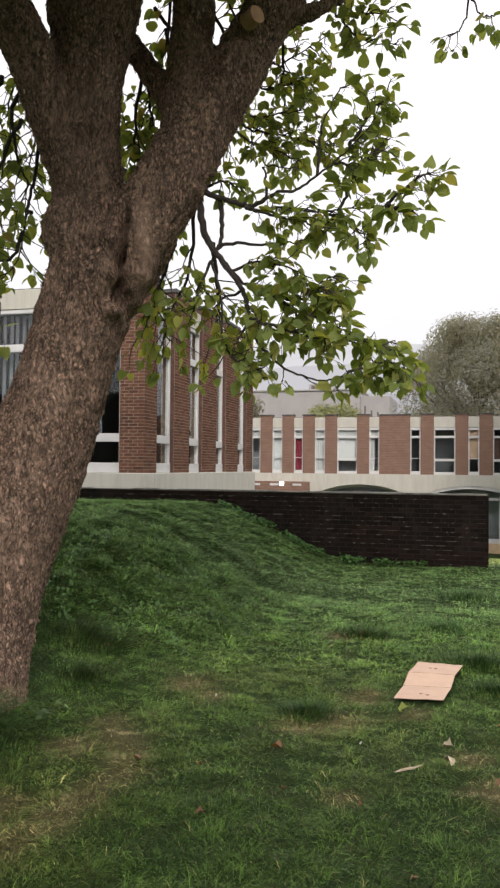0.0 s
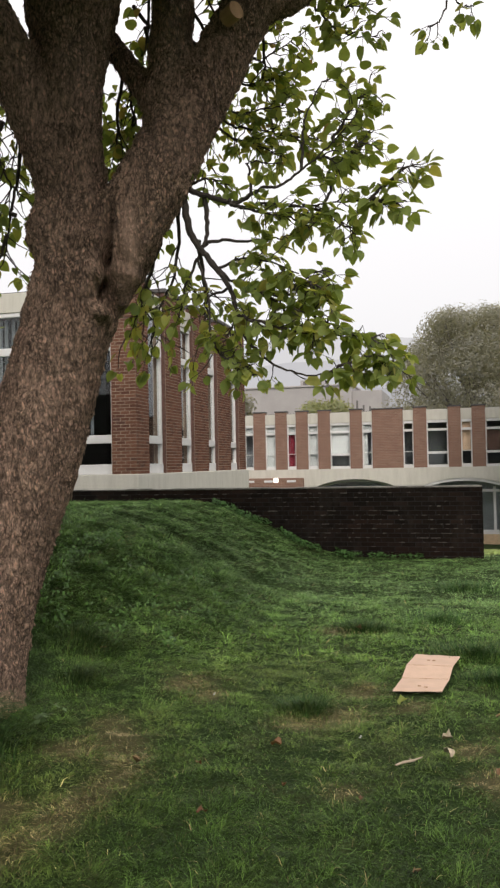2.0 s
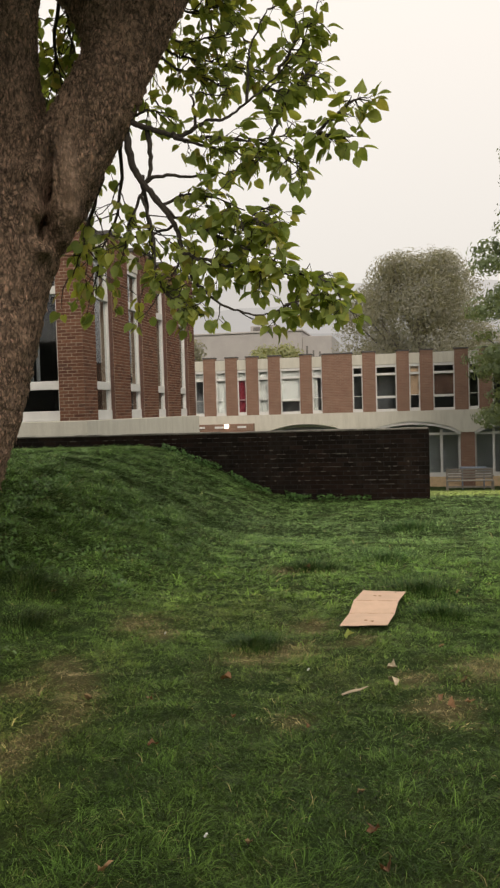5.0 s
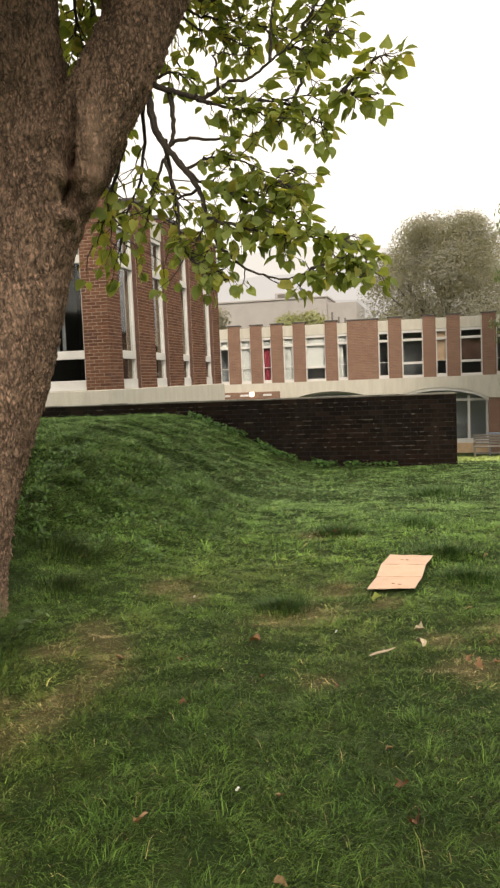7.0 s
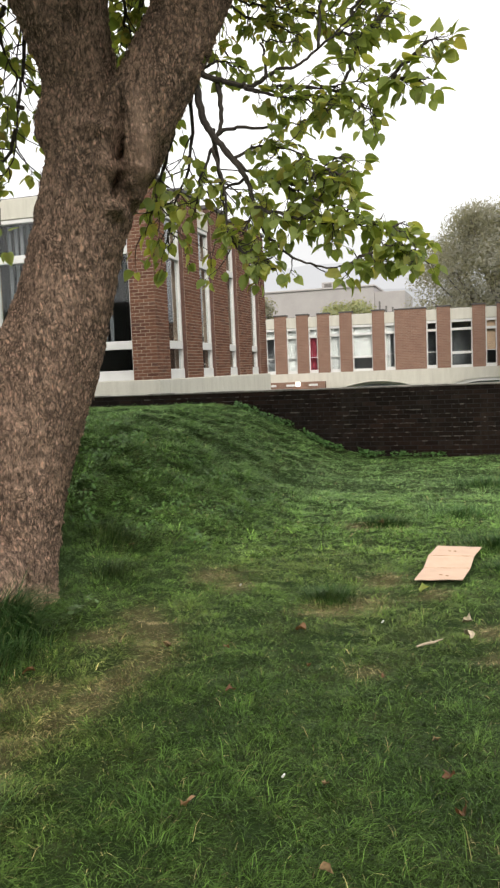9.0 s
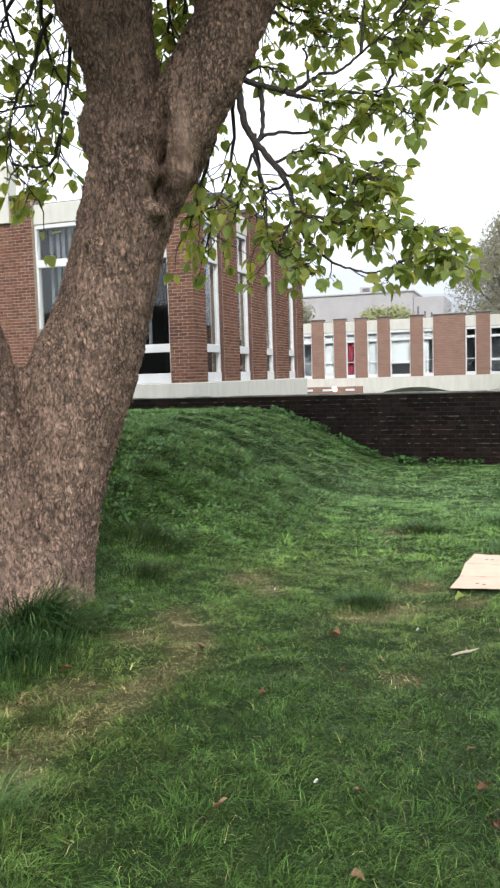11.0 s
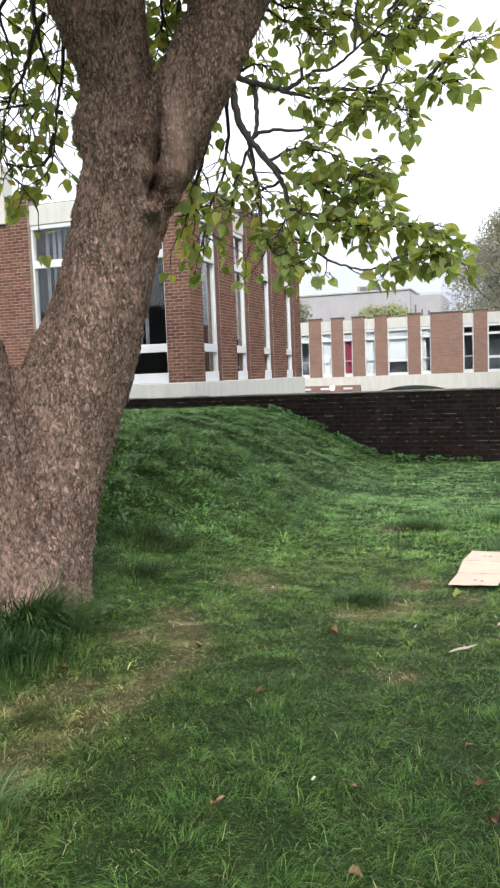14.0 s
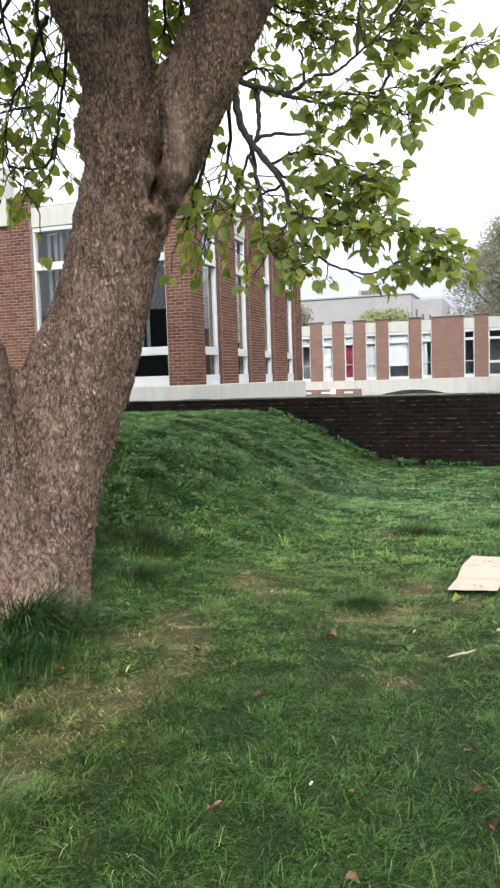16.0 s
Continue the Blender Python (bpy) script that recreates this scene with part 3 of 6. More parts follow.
def tuft(name, cx, cy, spread_r, n, height, label, seed, colour, drift=(0, 0), width=0.005, bend=1.5):
    """Long blades that rise from a patch of ground and arch over, five joints each."""
    r = np.random.RandomState(seed)
    a, q = r.uniform(0, 6.283, n), np.minimum(np.abs(r.normal(0, 0.55, n)), 1.4)
    x, y = cx + np.cos(a) * q * spread_r, cy + np.sin(a) * q * spread_r * 0.8
    lock = 0.9 * waves(x, y, seed + 71, 0.18)
    ox, oy = np.cos(a) * q * 0.9 + drift[0] + r.normal(0, 0.28, n), np.sin(a) * q * 0.9 + drift[1] + r.normal(0, 0.28, n)
    az = np.arctan2(oy, ox) + lock * 0.6
    length = height * 1.25 * r.uniform(0.5, 1.15, n) * np.exp(-0.35 * q**2)
    first, last = np.abs(r.normal(0.25, 0.15, n)), np.clip(r.normal(bend, 0.3, n), 0.5, 2.4)
    wx, wy = -np.sin(az), np.cos(az)
    wid = width * r.uniform(0.6, 1.3, n)
    p = np.stack([x, y, ground_z(x, y) - 0.01], -1)
    rows = []
    for i in range(6):
        t = i / 5
        half = (wid * (1 - t) ** 0.6 * 0.5)[:, None] * np.stack([wx, wy, 0 * wx], -1)
        rows += [p - half, p + half]
        ang = first + (last - first) * t
        p = p + (length / 5)[:, None] * np.stack([np.cos(az) * np.sin(ang), np.sin(az) * np.sin(ang), np.cos(ang)], -1)
    v = np.stack(rows, 1)
    f = (np.arange(n)[:, None, None] * 12 + np.array([(2 * i, 2 * i + 1, 2 * i + 3, 2 * i + 2) for i in range(5)])[None]).reshape(-1, 4)
    tint = np.array(colour) * r.uniform(0.5, 1.5, (n, 1)) * (1 + 0.35 * lock[:, None]) + r.rand(n, 1) ** 7 * np.array([0.2, 0.2, 0.08])
    me = array_mesh(name, v.reshape(-1, 3), f, np.repeat(np.clip(tint, 0, 1), 12, 0))
    return thing(name, me, label, "grass tuft", GRASS, group="grass tufts", kind="stuff")


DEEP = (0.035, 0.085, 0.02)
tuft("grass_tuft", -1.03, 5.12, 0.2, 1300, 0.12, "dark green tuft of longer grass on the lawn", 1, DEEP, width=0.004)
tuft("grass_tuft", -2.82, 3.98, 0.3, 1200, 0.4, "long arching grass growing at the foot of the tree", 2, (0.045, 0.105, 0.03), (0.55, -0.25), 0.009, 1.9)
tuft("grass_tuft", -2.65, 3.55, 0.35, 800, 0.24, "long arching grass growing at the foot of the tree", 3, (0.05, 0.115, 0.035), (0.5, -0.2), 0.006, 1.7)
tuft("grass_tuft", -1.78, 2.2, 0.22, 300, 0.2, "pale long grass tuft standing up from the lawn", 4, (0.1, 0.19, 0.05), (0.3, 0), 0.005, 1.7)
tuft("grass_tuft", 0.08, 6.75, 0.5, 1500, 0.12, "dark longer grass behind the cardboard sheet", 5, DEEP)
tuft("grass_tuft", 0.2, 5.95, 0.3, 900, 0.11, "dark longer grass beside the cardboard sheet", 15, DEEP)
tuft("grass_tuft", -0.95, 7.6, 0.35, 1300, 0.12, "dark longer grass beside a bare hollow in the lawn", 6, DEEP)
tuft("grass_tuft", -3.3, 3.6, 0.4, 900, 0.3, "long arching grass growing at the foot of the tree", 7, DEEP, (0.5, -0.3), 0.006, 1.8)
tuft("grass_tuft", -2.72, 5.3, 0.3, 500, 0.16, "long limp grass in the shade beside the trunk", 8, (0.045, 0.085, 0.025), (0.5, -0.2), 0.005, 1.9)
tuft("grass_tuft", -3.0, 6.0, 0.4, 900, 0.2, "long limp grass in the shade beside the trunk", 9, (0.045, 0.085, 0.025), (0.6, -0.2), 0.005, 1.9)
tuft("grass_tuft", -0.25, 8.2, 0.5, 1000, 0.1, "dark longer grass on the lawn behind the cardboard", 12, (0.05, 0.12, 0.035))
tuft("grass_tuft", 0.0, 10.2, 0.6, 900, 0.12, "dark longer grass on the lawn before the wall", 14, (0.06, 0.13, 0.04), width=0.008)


# ---------------------------------------------------------------- low weeds on the bank
def weeds(name, label, seed, n, x0, x1, y0, y1, size, colour):
    r = np.random.RandomState(seed)
    x, y = r.uniform(x0, x1, n), r.uniform(y0, y1, n)
    keep = waves(x, y, 61 + seed, 0.7) + 0.5 * waves(x, y, 63, 0.3) > 0.15
    x, y = x[keep], y[keep]
    n = len(x)
    z = ground_z(x, y) + r.uniform(0.03, 0.11, n)
    s = size * r.uniform(0.5, 1.3, n)
    a, tilt = r.uniform(0, 6.283, n), r.normal(0, 0.45, (n, 2))
    ring = np.array([(0, -0.5), (0.42, -0.3), (0.5, 0.1), (0.28, 0.45), (0, 0.6), (-0.28, 0.45), (-0.5, 0.1), (-0.42, -0.3)])
    u = ring[None, :, 0] * np.cos(a)[:, None] - ring[None, :, 1] * np.sin(a)[:, None]
    w = ring[None, :, 0] * np.sin(a)[:, None] + ring[None, :, 1] * np.cos(a)[:, None]
    slope = step(-x, 2.0, 3.2)[:, None]
    v = np.stack([x[:, None] + u * s[:, None], y[:, None] + w * s[:, None], z[:, None] + (u * (tilt[:, :1] - 0.35 * slope) + w * (tilt[:, 1:] + 0.3 * slope) + 0.25 * (u * u)) * s[:, None]], -1)
    f = (np.arange(n)[:, None, None] * 8 + np.array([(0, 1, 2, 3), (0, 3, 4, 5), (0, 5, 6, 7)])[None]).reshape(-1, 4)
    c = np.array(colour) * r.uniform(0.6, 1.5, (n, 1))
    return thing(name, array_mesh(name, v.reshape(-1, 3), f, np.repeat(c, 8, 0)), label, "weeds", GRASS, kind="stuff")


weeds("weeds", "low broad-leaved weeds spreading over the grassy bank", 1, 6000, -5.5, -2.2, 6.0, 8.6, 0.024, (0.07, 0.14, 0.035))
weeds("ivy", "small ivy leaves creeping along the foot of the wall", 2, 3000, -4.2, -0.6, 12.95, 13.38, 0.032, (0.06, 0.13, 0.035))
weeds("weeds", "broad-leaved weeds beside the trunk in the grass", 3, 60, -2.75, -2.4, 4.4, 4.75, 0.04, (0.1, 0.16, 0.06))
# ---------------------------------------------------------------- low garden wall
END_X, LEFT_X, TOP_Z, WALL_T = 0.30, -13.0, 1.19, 0.225
garden_wall = thing("garden_wall", Shape().box(LEFT_X, END_X - 0.012, WALL_Y + 0.0028, WALL_Y + WALL_T, -0.5, TOP_Z - 0.03),
                    "low blackened brick garden wall with a pale weathered top edge", "wall", MORTAR_DARK, kind="structure")


def brick_mesh(name, l, w, h, c=0.006, seed=0):
    bm = bmesh.new()
    bmesh.ops.create_cube(bm, size=1, matrix=Matrix.Diagonal((l, w, h, 1)))
    front = [e for e in bm.edges if all(v.co.y < 0 for v in e.verts)]
    bmesh.ops.bevel(bm, geom=front, offset=c, segments=1, affect="EDGES")
    r = random.Random(seed)
    for v in bm.verts:
        v.co += Vector((r.uniform(-1, 1), r.uniform(-1, 1), r.uniform(-1, 1))) * 0.0015
    me = bpy.data.meshes.new(name)
    bm.to_mesh(me)
    bm.free()
    return me


# ---------------------------------------------------------------- brick hall on the bank: corner at (-7.05, 16.56)
HX, HY = -7.05, 16.56
SILL, UPPER, ROOF = 1.43, 4.27, 5.75
SIDE_OPEN = [(17.31, 18.43), (19.56, 20.59), (21.83, 22.76), (24.08, 25.05)]
SIDE_PIERS = [(16.56, 17.31), (18.43, 19.56), (20.59, 21.83), (22.76, 24.08), (25.05, 25.85)]
FRONT_OPEN = [(-11.15, -7.66), (-15.4, -12.3)]
FRONT_PIERS = [(-7.66, -7.05), (-12.3, -11.15), (-17.0, -15.4)]
hall = tagged(new("brick_hall"), "single-storey red brick hall with tall white-framed windows and concrete ledge", "building")
hall.location = (HX, HY, 0)
HALL_ORIGIN = Vector((HX, HY, 0))


def local(shape, origin):
    shape.v = [tuple(Vector(p) - origin) for p in shape.v]
    return shape


def hall_part(name, shape, mat, label="", parent=None):
    return part(name, local(shape, HALL_ORIGIN), mat, parent or hall, label)


def window_of(parent, origin, axis, plane, a0, a1, rows, depth, mat, blind=None, bars=(), sillz=None):
    """A window in a wall: white members round panes. axis 'x' or 'y' is the way along the wall; the outer plane faces -y or +x."""
    def b(sh, u0, u1, d0, d1, z0, z1, c=0.006):
        if axis == "x":
            return sh.box(u0, u1, plane + d0, plane + d1, z0, z1, c)
        return sh.box(plane - d1, plane - d0, u0, u1, z0, z1, c)
    w = 0.055
    z0, z1 = bars[0][0], bars[-1][1]
    ring = Shape()
    for d in (0.01, depth):
        for u, z in ((a0, z0), (a1, z0), (a1, z1), (a0, z1), (a0 + w, z0 + w), (a1 - w, z0 + w), (a1 - w, z1 - w), (a0 + w, z1 - w)):
            ring.v.append((u, plane + d, z) if axis == "x" else (plane - d, u, z))
    for k in range(4):
        j = (k + 1) % 4
        ring.f += [(k, j, 4 + j, 4 + k), (8 + j, 8 + k, 12 + k, 12 + j), (4 + k, 4 + j, 12 + j, 12 + k), (j, k, 8 + k, 8 + j)]
    win = part("window", local(ring, origin), mat, parent, "white-painted window frame")
    for k, (s0, s1) in enumerate(bars):
        bar = b(Shape(), a0 + w - 0.03, a1 - w + 0.03, -0.005 if k else -0.02, depth - 0.004, s0 + (0.004 if k == 0 else 0), s1 - (0.004 if k == len(bars) - 1 else 0))
        part("sill" if k == 0 else "transom", local(bar, origin), mat, win)
    for s0, s1 in zip(bars[:-1], bars[1:]):
        pane = Shape()
        b(pane, a0 + w - 0.004, a1 - w + 0.004, depth * 0.5, depth * 0.5 + 0.008, s0[1] - 0.004, s1[0] + 0.004, 0)
        po = part("pane", local(pane, origin), GLASS, win)
        po.visible_shadow = False
    return win


# piers with their caps, plinth core and concrete ledge
for i, (y0, y1) in enumerate(SIDE_PIERS):
    x0 = HX - 0.35 if i else HX - 0.606
    sh = Shape().box(x0, HX - 0.004, y0 + 0.004, y1 - 0.004, SILL, 5.9)
    pier = hall_part("pier", sh, MORTAR, "red brick pier")
    hall_part("pier_cap", Shape().box(x0 - 0.03, HX + 0.05, y0 - 0.05, y1 + 0.05, 5.9, 6.0, 0.012), DARK_CAP, "dark cap", pier)
for x0, x1 in FRONT_PIERS[1:]:
    pier = hall_part("pier", Shape().box(x0 + 0.004, x1 - 0.004, HY + 0.004, HY + 0.35, SILL, 5.9), MORTAR, "red brick pier")
    hall_part("pier_cap", Shape().box(x0 - 0.05, x1 + 0.05, HY - 0.05, HY + 0.38, 5.9, 6.0, 0.012), DARK_CAP, "dark cap", pier)
hall_part("concrete_ledge", Shape().box(-17.0, HX + 0.06, HY - 0.06, HY + 0.5, 0.55, SILL, 0.015), CONCRETE, "pale cast concrete ledge")
hall_part("concrete_ledge", Shape().box(HX - 0.5, HX + 0.056, HY + 0.5, 26.0, 0.55, SILL, 0.015), CONCRETE, "pale cast concrete ledge")
hall_part("base_wall", Shape().box(-17.0, HX - 0.02, HY, HY + 0.35, -1.2, 0.55).box(HX - 0.37, HX - 0.02, HY + 0.35, 25.85, -2.2, 0.55), BRICK_FAR, "red brick base")
hall_part("parapet_panel", Shape().box(-14.5, -11.72, HY - 0.08, HY + 0.3, 5.36, 6.75, 0.012), CONCRETE, "tall pale concrete parapet panel")
hall_part("roof", Shape().box(-17.0, HX - 0.25, HY + 0.25, 25.85, ROOF - 0.02, ROOF + 0.06), DARK_CAP, "flat dark roof")
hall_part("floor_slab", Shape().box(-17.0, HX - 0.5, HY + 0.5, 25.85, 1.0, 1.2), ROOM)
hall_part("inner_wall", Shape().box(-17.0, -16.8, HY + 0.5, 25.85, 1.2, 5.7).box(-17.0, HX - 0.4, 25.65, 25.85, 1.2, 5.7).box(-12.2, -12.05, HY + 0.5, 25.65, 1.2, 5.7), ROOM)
BARS = [(SILL, 1.66), (2.14, 2.33), (UPPER, UPPER + 0.18), (5.18, 5.28)]
for y0, y1 in SIDE_OPEN:
    window_of(hall, HALL_ORIGIN, "y", HX - 0.1, y0, y1, (SILL, 5.28), 0.12, WHITE, bars=BARS)
    hall_part("lintel_panel", Shape().box(HX - 0.32, HX - 0.07, y0 + 0.003, y1 - 0.003, 5.283, ROOF, 0.01), CONCRETE, "pale concrete panel")
for x0, x1 in FRONT_OPEN:
    window_of(hall, HALL_ORIGIN, "x", HY + 0.1, x0, x1, (SILL, 5.28), 0.12, WHITE, bars=BARS)
    hall_part("lintel_panel", Shape().box(x0 + 0.003, x1 - 0.003, HY + 0.07, HY + 0.32, 5.283, ROOF, 0.01), CONCRETE, "pale concrete panel")
# vertical blinds inside the front window
for i in range(9):
    x = -10.95 + 0.17 * i
    hall_part("blind_slat", Shape().box(x, x + 0.09, HY + 0.42 + 0.03 * (i % 2), HY + 0.425 + 0.03 * (i % 2), 2.3, 5.2), SLAT, "vertical blind slat")
for i in range(2):
    x = -8.55 + 0.17 * i
    hall_part("blind_slat", Shape().box(x, x + 0.09, HY + 0.42, HY + 0.425, 2.3, 5.2), SLAT, "vertical blind slat")

# ---------------------------------------------------------------- long two-storey building beyond
FY, BASE = 37.0, -2.27
FAR_OPEN = [(-12.3, -11.35), (-10.75, -10.28 + 0.5), (-9.11, -8.61), (-8.05, -7.61), (-7.04, -6.55), (-5.98, -5.04), (-4.48, -4.01),
            (-2.61, -2.14), (-1.55, -0.6), (-0.04, 0.44), (1.02, 1.97), (2.56, 3.03), (3.6, 4.55), (5.15, 5.62), (7.0, 7.47), (8.1, 9.0)]
FAR_OPEN[1] = (-10.15, -9.69)
FAR_OPEN[0] = (-11.3, -10.72)
far = tagged(new("teaching_building"), "long two-storey brick building with concrete arches and narrow windows", "building")
far.location = (0, FY, BASE)
FAR_ORIGIN = Vector((0, FY, BASE))


def far_part(name, shape, mat, label="", parent=None):
    return part(name, local(shape, FAR_ORIGIN), mat, parent or far, label)


FX0, FX1, FS = -13.5, 10.0, 1.31
edges = [FX0] + [e for o in FAR_OPEN for e in o] + [FX1]
for a, b in zip(edges[::2], edges[1::2]):
    top = 4.1 if b - a < 1.2 else 4.08
    pier = far_part("pier", Shape().box(a, b, FY, FY + 0.35, FS, top - 0.06), BRICK_FAR, "red brick pier")
    far_part("pier_cap", Shape().box(a - 0.03, b + 0.03, FY - 0.03, FY + 0.37, top - 0.06, top, 0.008), DARK_CAP, "dark cap", pier)
for i, (a, b) in enumerate(FAR_OPEN):
    wide = b - a > 0.7
    bars = [(FS, 1.43), (1.92, 2.03), (2.97, 3.08), (3.34, 3.46)] if wide else [(FS, 1.46), (2.03, 2.06), (2.97, 3.08), (3.34, 3.46)]
    window_of(far, FAR_ORIGIN, "x", FY + 0.08, a, b, (FS, 3.46), 0.1, WHITE, bars=bars)
    far_part("fascia_panel", Shape().box(a + 0.002, b - 0.002, FY + 0.05, FY + 0.3, 3.462, 3.95, 0.006), CONCRETE, "pale concrete panel")


def drape(a, b, z0, z1, mat, label, folds=False):
    sh = Shape()
    n = max(2, int((b - a) / 0.09)) if folds else 1
    for k in range(n):
        u = a + (b - a) * k / n
        sh.box(u, u + (b - a) / n * (0.9 if folds else 1), FY + 0.24 + 0.02 * (k % 2), FY + 0.25 + 0.02 * (k % 2), z0, z1)
    return far_part("blind" if not folds else "curtain", sh, mat, label)


# pale sheets added behind the top panes to stand for reflected sky
for a, b in ((-10.1, -9.74), (-9.08, -8.64), (-8.02, -7.64), (-7.0, -6.6), (-4.45, -4.05)):
    drape(a, b, 3.06, 3.36, BLIND, "pale roller blind; small top ones stand for reflected sky")
drape(-9.08, -8.64, 1.46, 2.95, BLIND, "pale roller blind; small top ones stand for reflected sky")
drape(-8.02, -7.64, 1.46, 2.95, CURTAIN_RED, "dark red curtain", True)
drape(-7.0, -6.6, 1.46, 2.95, BLIND, "pale curtain", True)
drape(-5.95, -5.07, 2.03, 3.34, BLIND, "pale roller blind; small top ones stand for reflected sky")
drape(-4.45, -4.25, 1.46, 2.95, BLIND, "pale curtain", True)
drape(-0.02, 0.42, 2.03, 3.34, WARM_WALL, "warm orange blind")
# sheet added behind the pane to stand for the warm room inside
drape(1.05, 1.94, 2.05, 2.95, DULL_RED, "dull red-brown sheet standing for a warm interior")
# mist and sky reflected in the panes are put into the back walls' colour
far_part("back_wall", Shape().box(FX0, -3.0, FY + 1.1, FY + 1.3, 1.0, 3.9), HAZY_ROOM)
far_part("back_wall", Shape().box(-3.0, FX1, FY + 1.1, FY + 1.3, 1.0, 3.9), SLAT)
far_part("back_wall", Shape().box(FX0, FX1, FY + 1.4, FY + 1.6, BASE, 1.0), HAZY_ROOM)
far_part("floor_slab", Shape().box(FX0, FX1, FY + 0.36, FY + 1.1, 1.0, 1.3), SLAT)
far_part("roof", Shape().box(FX0, FX1, FY + 0.3, FY + 9, 3.9, 3.98), DARK_CAP, "flat dark roof")
# concrete beam with segmental arches between brick columns
COLS = [-12.2, -7.3, -2.4, 2.5, 7.4]
sh = Shape()
for c0, c1 in zip(COLS[:-1], COLS[1:]):
    sh = Shape()
    a, b = c0, c1
    n = 20
    us = [a + 0.3 + (b - a - 0.6) * k / n for k in range(n + 1)]
    zs = [0.30 + 0.52 * (1 - ((2 * k / n - 1) ** 2)) ** 0.8 for k in range(n + 1)]
    us, zs = [a] + us + [b], [0.30] + zs + [0.30]
    k0 = len(sh.v)
    for u, z in zip(us, zs):
        sh.v += [(u, FY - 0.05, FS), (u, FY - 0.05, z), (u, FY + 0.35, z), (u, FY + 0.35, FS)]
    for k in range(len(us) - 1):
        p, q = k0 + 4 * k, k0 + 4 * k + 4
        sh.f += [(p, p + 1, q + 1, q), (p + 1, p + 2, q + 2, q + 1), (p + 2, p + 3, q + 3, q + 2), (p + 3, p, q, q + 3)]
    far_part("arched_beam", sh, CONCRETE, "pale concrete beam with a shallow arch")
for c in COLS:
    far_part("column", Shape().box(c - 0.3, c + 0.3, FY, FY + 0.4, BASE - 0.3, 0.31), BRICK_FAR, "brick column")
for c0, c1 in zip(COLS[:-1], COLS[1:]):
    a, b = c0 + 0.3, c1 - 0.3
    fr = Shape().box(a, b, FY + 0.37, FY + 0.47, 0.17, 0.28).box(a, b, FY + 0.37, FY + 0.49, -1.74, -1.55)
    for u in (a, a + 0.8, (a + b) / 2 - 0.05, b - 0.9, b - 0.1):
        fr.box(u, u + 0.11, FY + 0.38, FY + 0.46, -1.55, 0.17 if u not in (a + 0.8, b - 0.9) else 0.42)
    n = 14
    arch = [(a + (b - a) * k / n, FY + 0.43, 0.235 + 0.52 * (1 - (2 * k / n - 1) ** 2) ** 0.8) for k in range(n + 1)]
    fr.tube(arch, [0.07] * (n + 1), 6)
    for k in range(n if c0 > -3 else 0):
        (x0, _, z0), (x1, _, z1) = arch[k], arch[k + 1]
        m0 = len(fr.v)
        for x, z in ((x0, z0), (x1, z1)):
            fr.v += [(x, FY + 0.0, z - 0.07), (x, FY + 0.0, z + 0.06), (x, FY + 0.12, z + 0.06), (x, FY + 0.12, z - 0.07)]
        fr.f += [(m0 + i, m0 + (i + 1) % 4, m0 + 4 + (i + 1) % 4, m0 + 4 + i) for i in range(4)]
    win = far_part("shopfront", fr, WHITE, "white-framed ground floor glazing")
    po = far_part("pane", Shape().box(a, b, FY + 0.42, FY + 0.43, -1.55, 0.72), GLASS, "", win)
    po.visible_shadow = False
    far_part("plinth", Shape().box(a, b, FY + 0.34, FY + 0.54, BASE - 0.3, -1.74), TAN_BRICK, "tan brick plinth")
# low brick strip with white vents under the beam, by the hall
strip = far_part("vent_wall", Shape().box(-12, -7.25, FY - 0.4, FY - 0.06, BASE - 0.3, 0.92), BRICK_FAR, "red brick screen wall")
for x in (-10.0, -9.1, -8.0):
    far_part("vent", Shape().box(x, x + 0.42, FY - 0.43, FY - 0.4, 0.72, 0.82, 0.006), WHITE, "white vent strip", strip)
thing("wall_lamp", Shape().box(-8.62, -8.42, FY - 0.5, FY - 0.4, 0.72, 0.92, 0.02), "small lit square wall lamp on brick", "lamp", LAMP_GLOW)

# ---------------------------------------------------------------- bench on the far lawn
bench = tagged(new("bench"), "weathered slatted wooden garden bench on the far lawn", "bench")
BO = Vector((2.36, 34.1, float(ground_z(np.array(2.36), np.array(34.1)))))
bench.location = BO
for z in (0.42,):
    for k in range(4):
        part("seat_slat", Shape().box(-0.95, 0.95, -0.22 + 0.13 * k, -0.12 + 0.13 * k, z, z + 0.035, 0.006), BENCH_WOOD, bench)
for k in range(4):
    part("back_slat", Shape().box(-0.95, 0.95, 0.28 + 0.015 * k, 0.31 + 0.015 * k, 0.5 + 0.11 * k, 0.58 + 0.11 * k, 0.006), BENCH_WOOD, bench)
for x in (-0.95, 0.88):
    for y in (-0.22, 0.3):
        part("leg", Shape().box(x, x + 0.07, y, y + 0.07, 0, 0.42 if y < 0 else 0.9, 0.006), BENCH_WOOD, bench)
    part("armrest", Shape().box(x, x + 0.07, -0.24, 0.32, 0.62, 0.67, 0.006), BENCH_WOOD, bench)
part("stretcher", Shape().box(-0.88, 0.88, -0.2, -0.14, 0.15, 0.22, 0.006), BENCH_WOOD, bench)

picnic = tagged(new("picnic_table"), "small blue-painted picnic table behind the bench", "table")
PO = Vector((2.6, 35.6, float(ground_z(np.array(2.6), np.array(35.6)))))
picnic.location = PO
part("tabletop", Shape().box(-0.55, 0.55, -0.3, 0.3, 0.98, 1.03, 0.008), BLUE_PAINT, picnic)
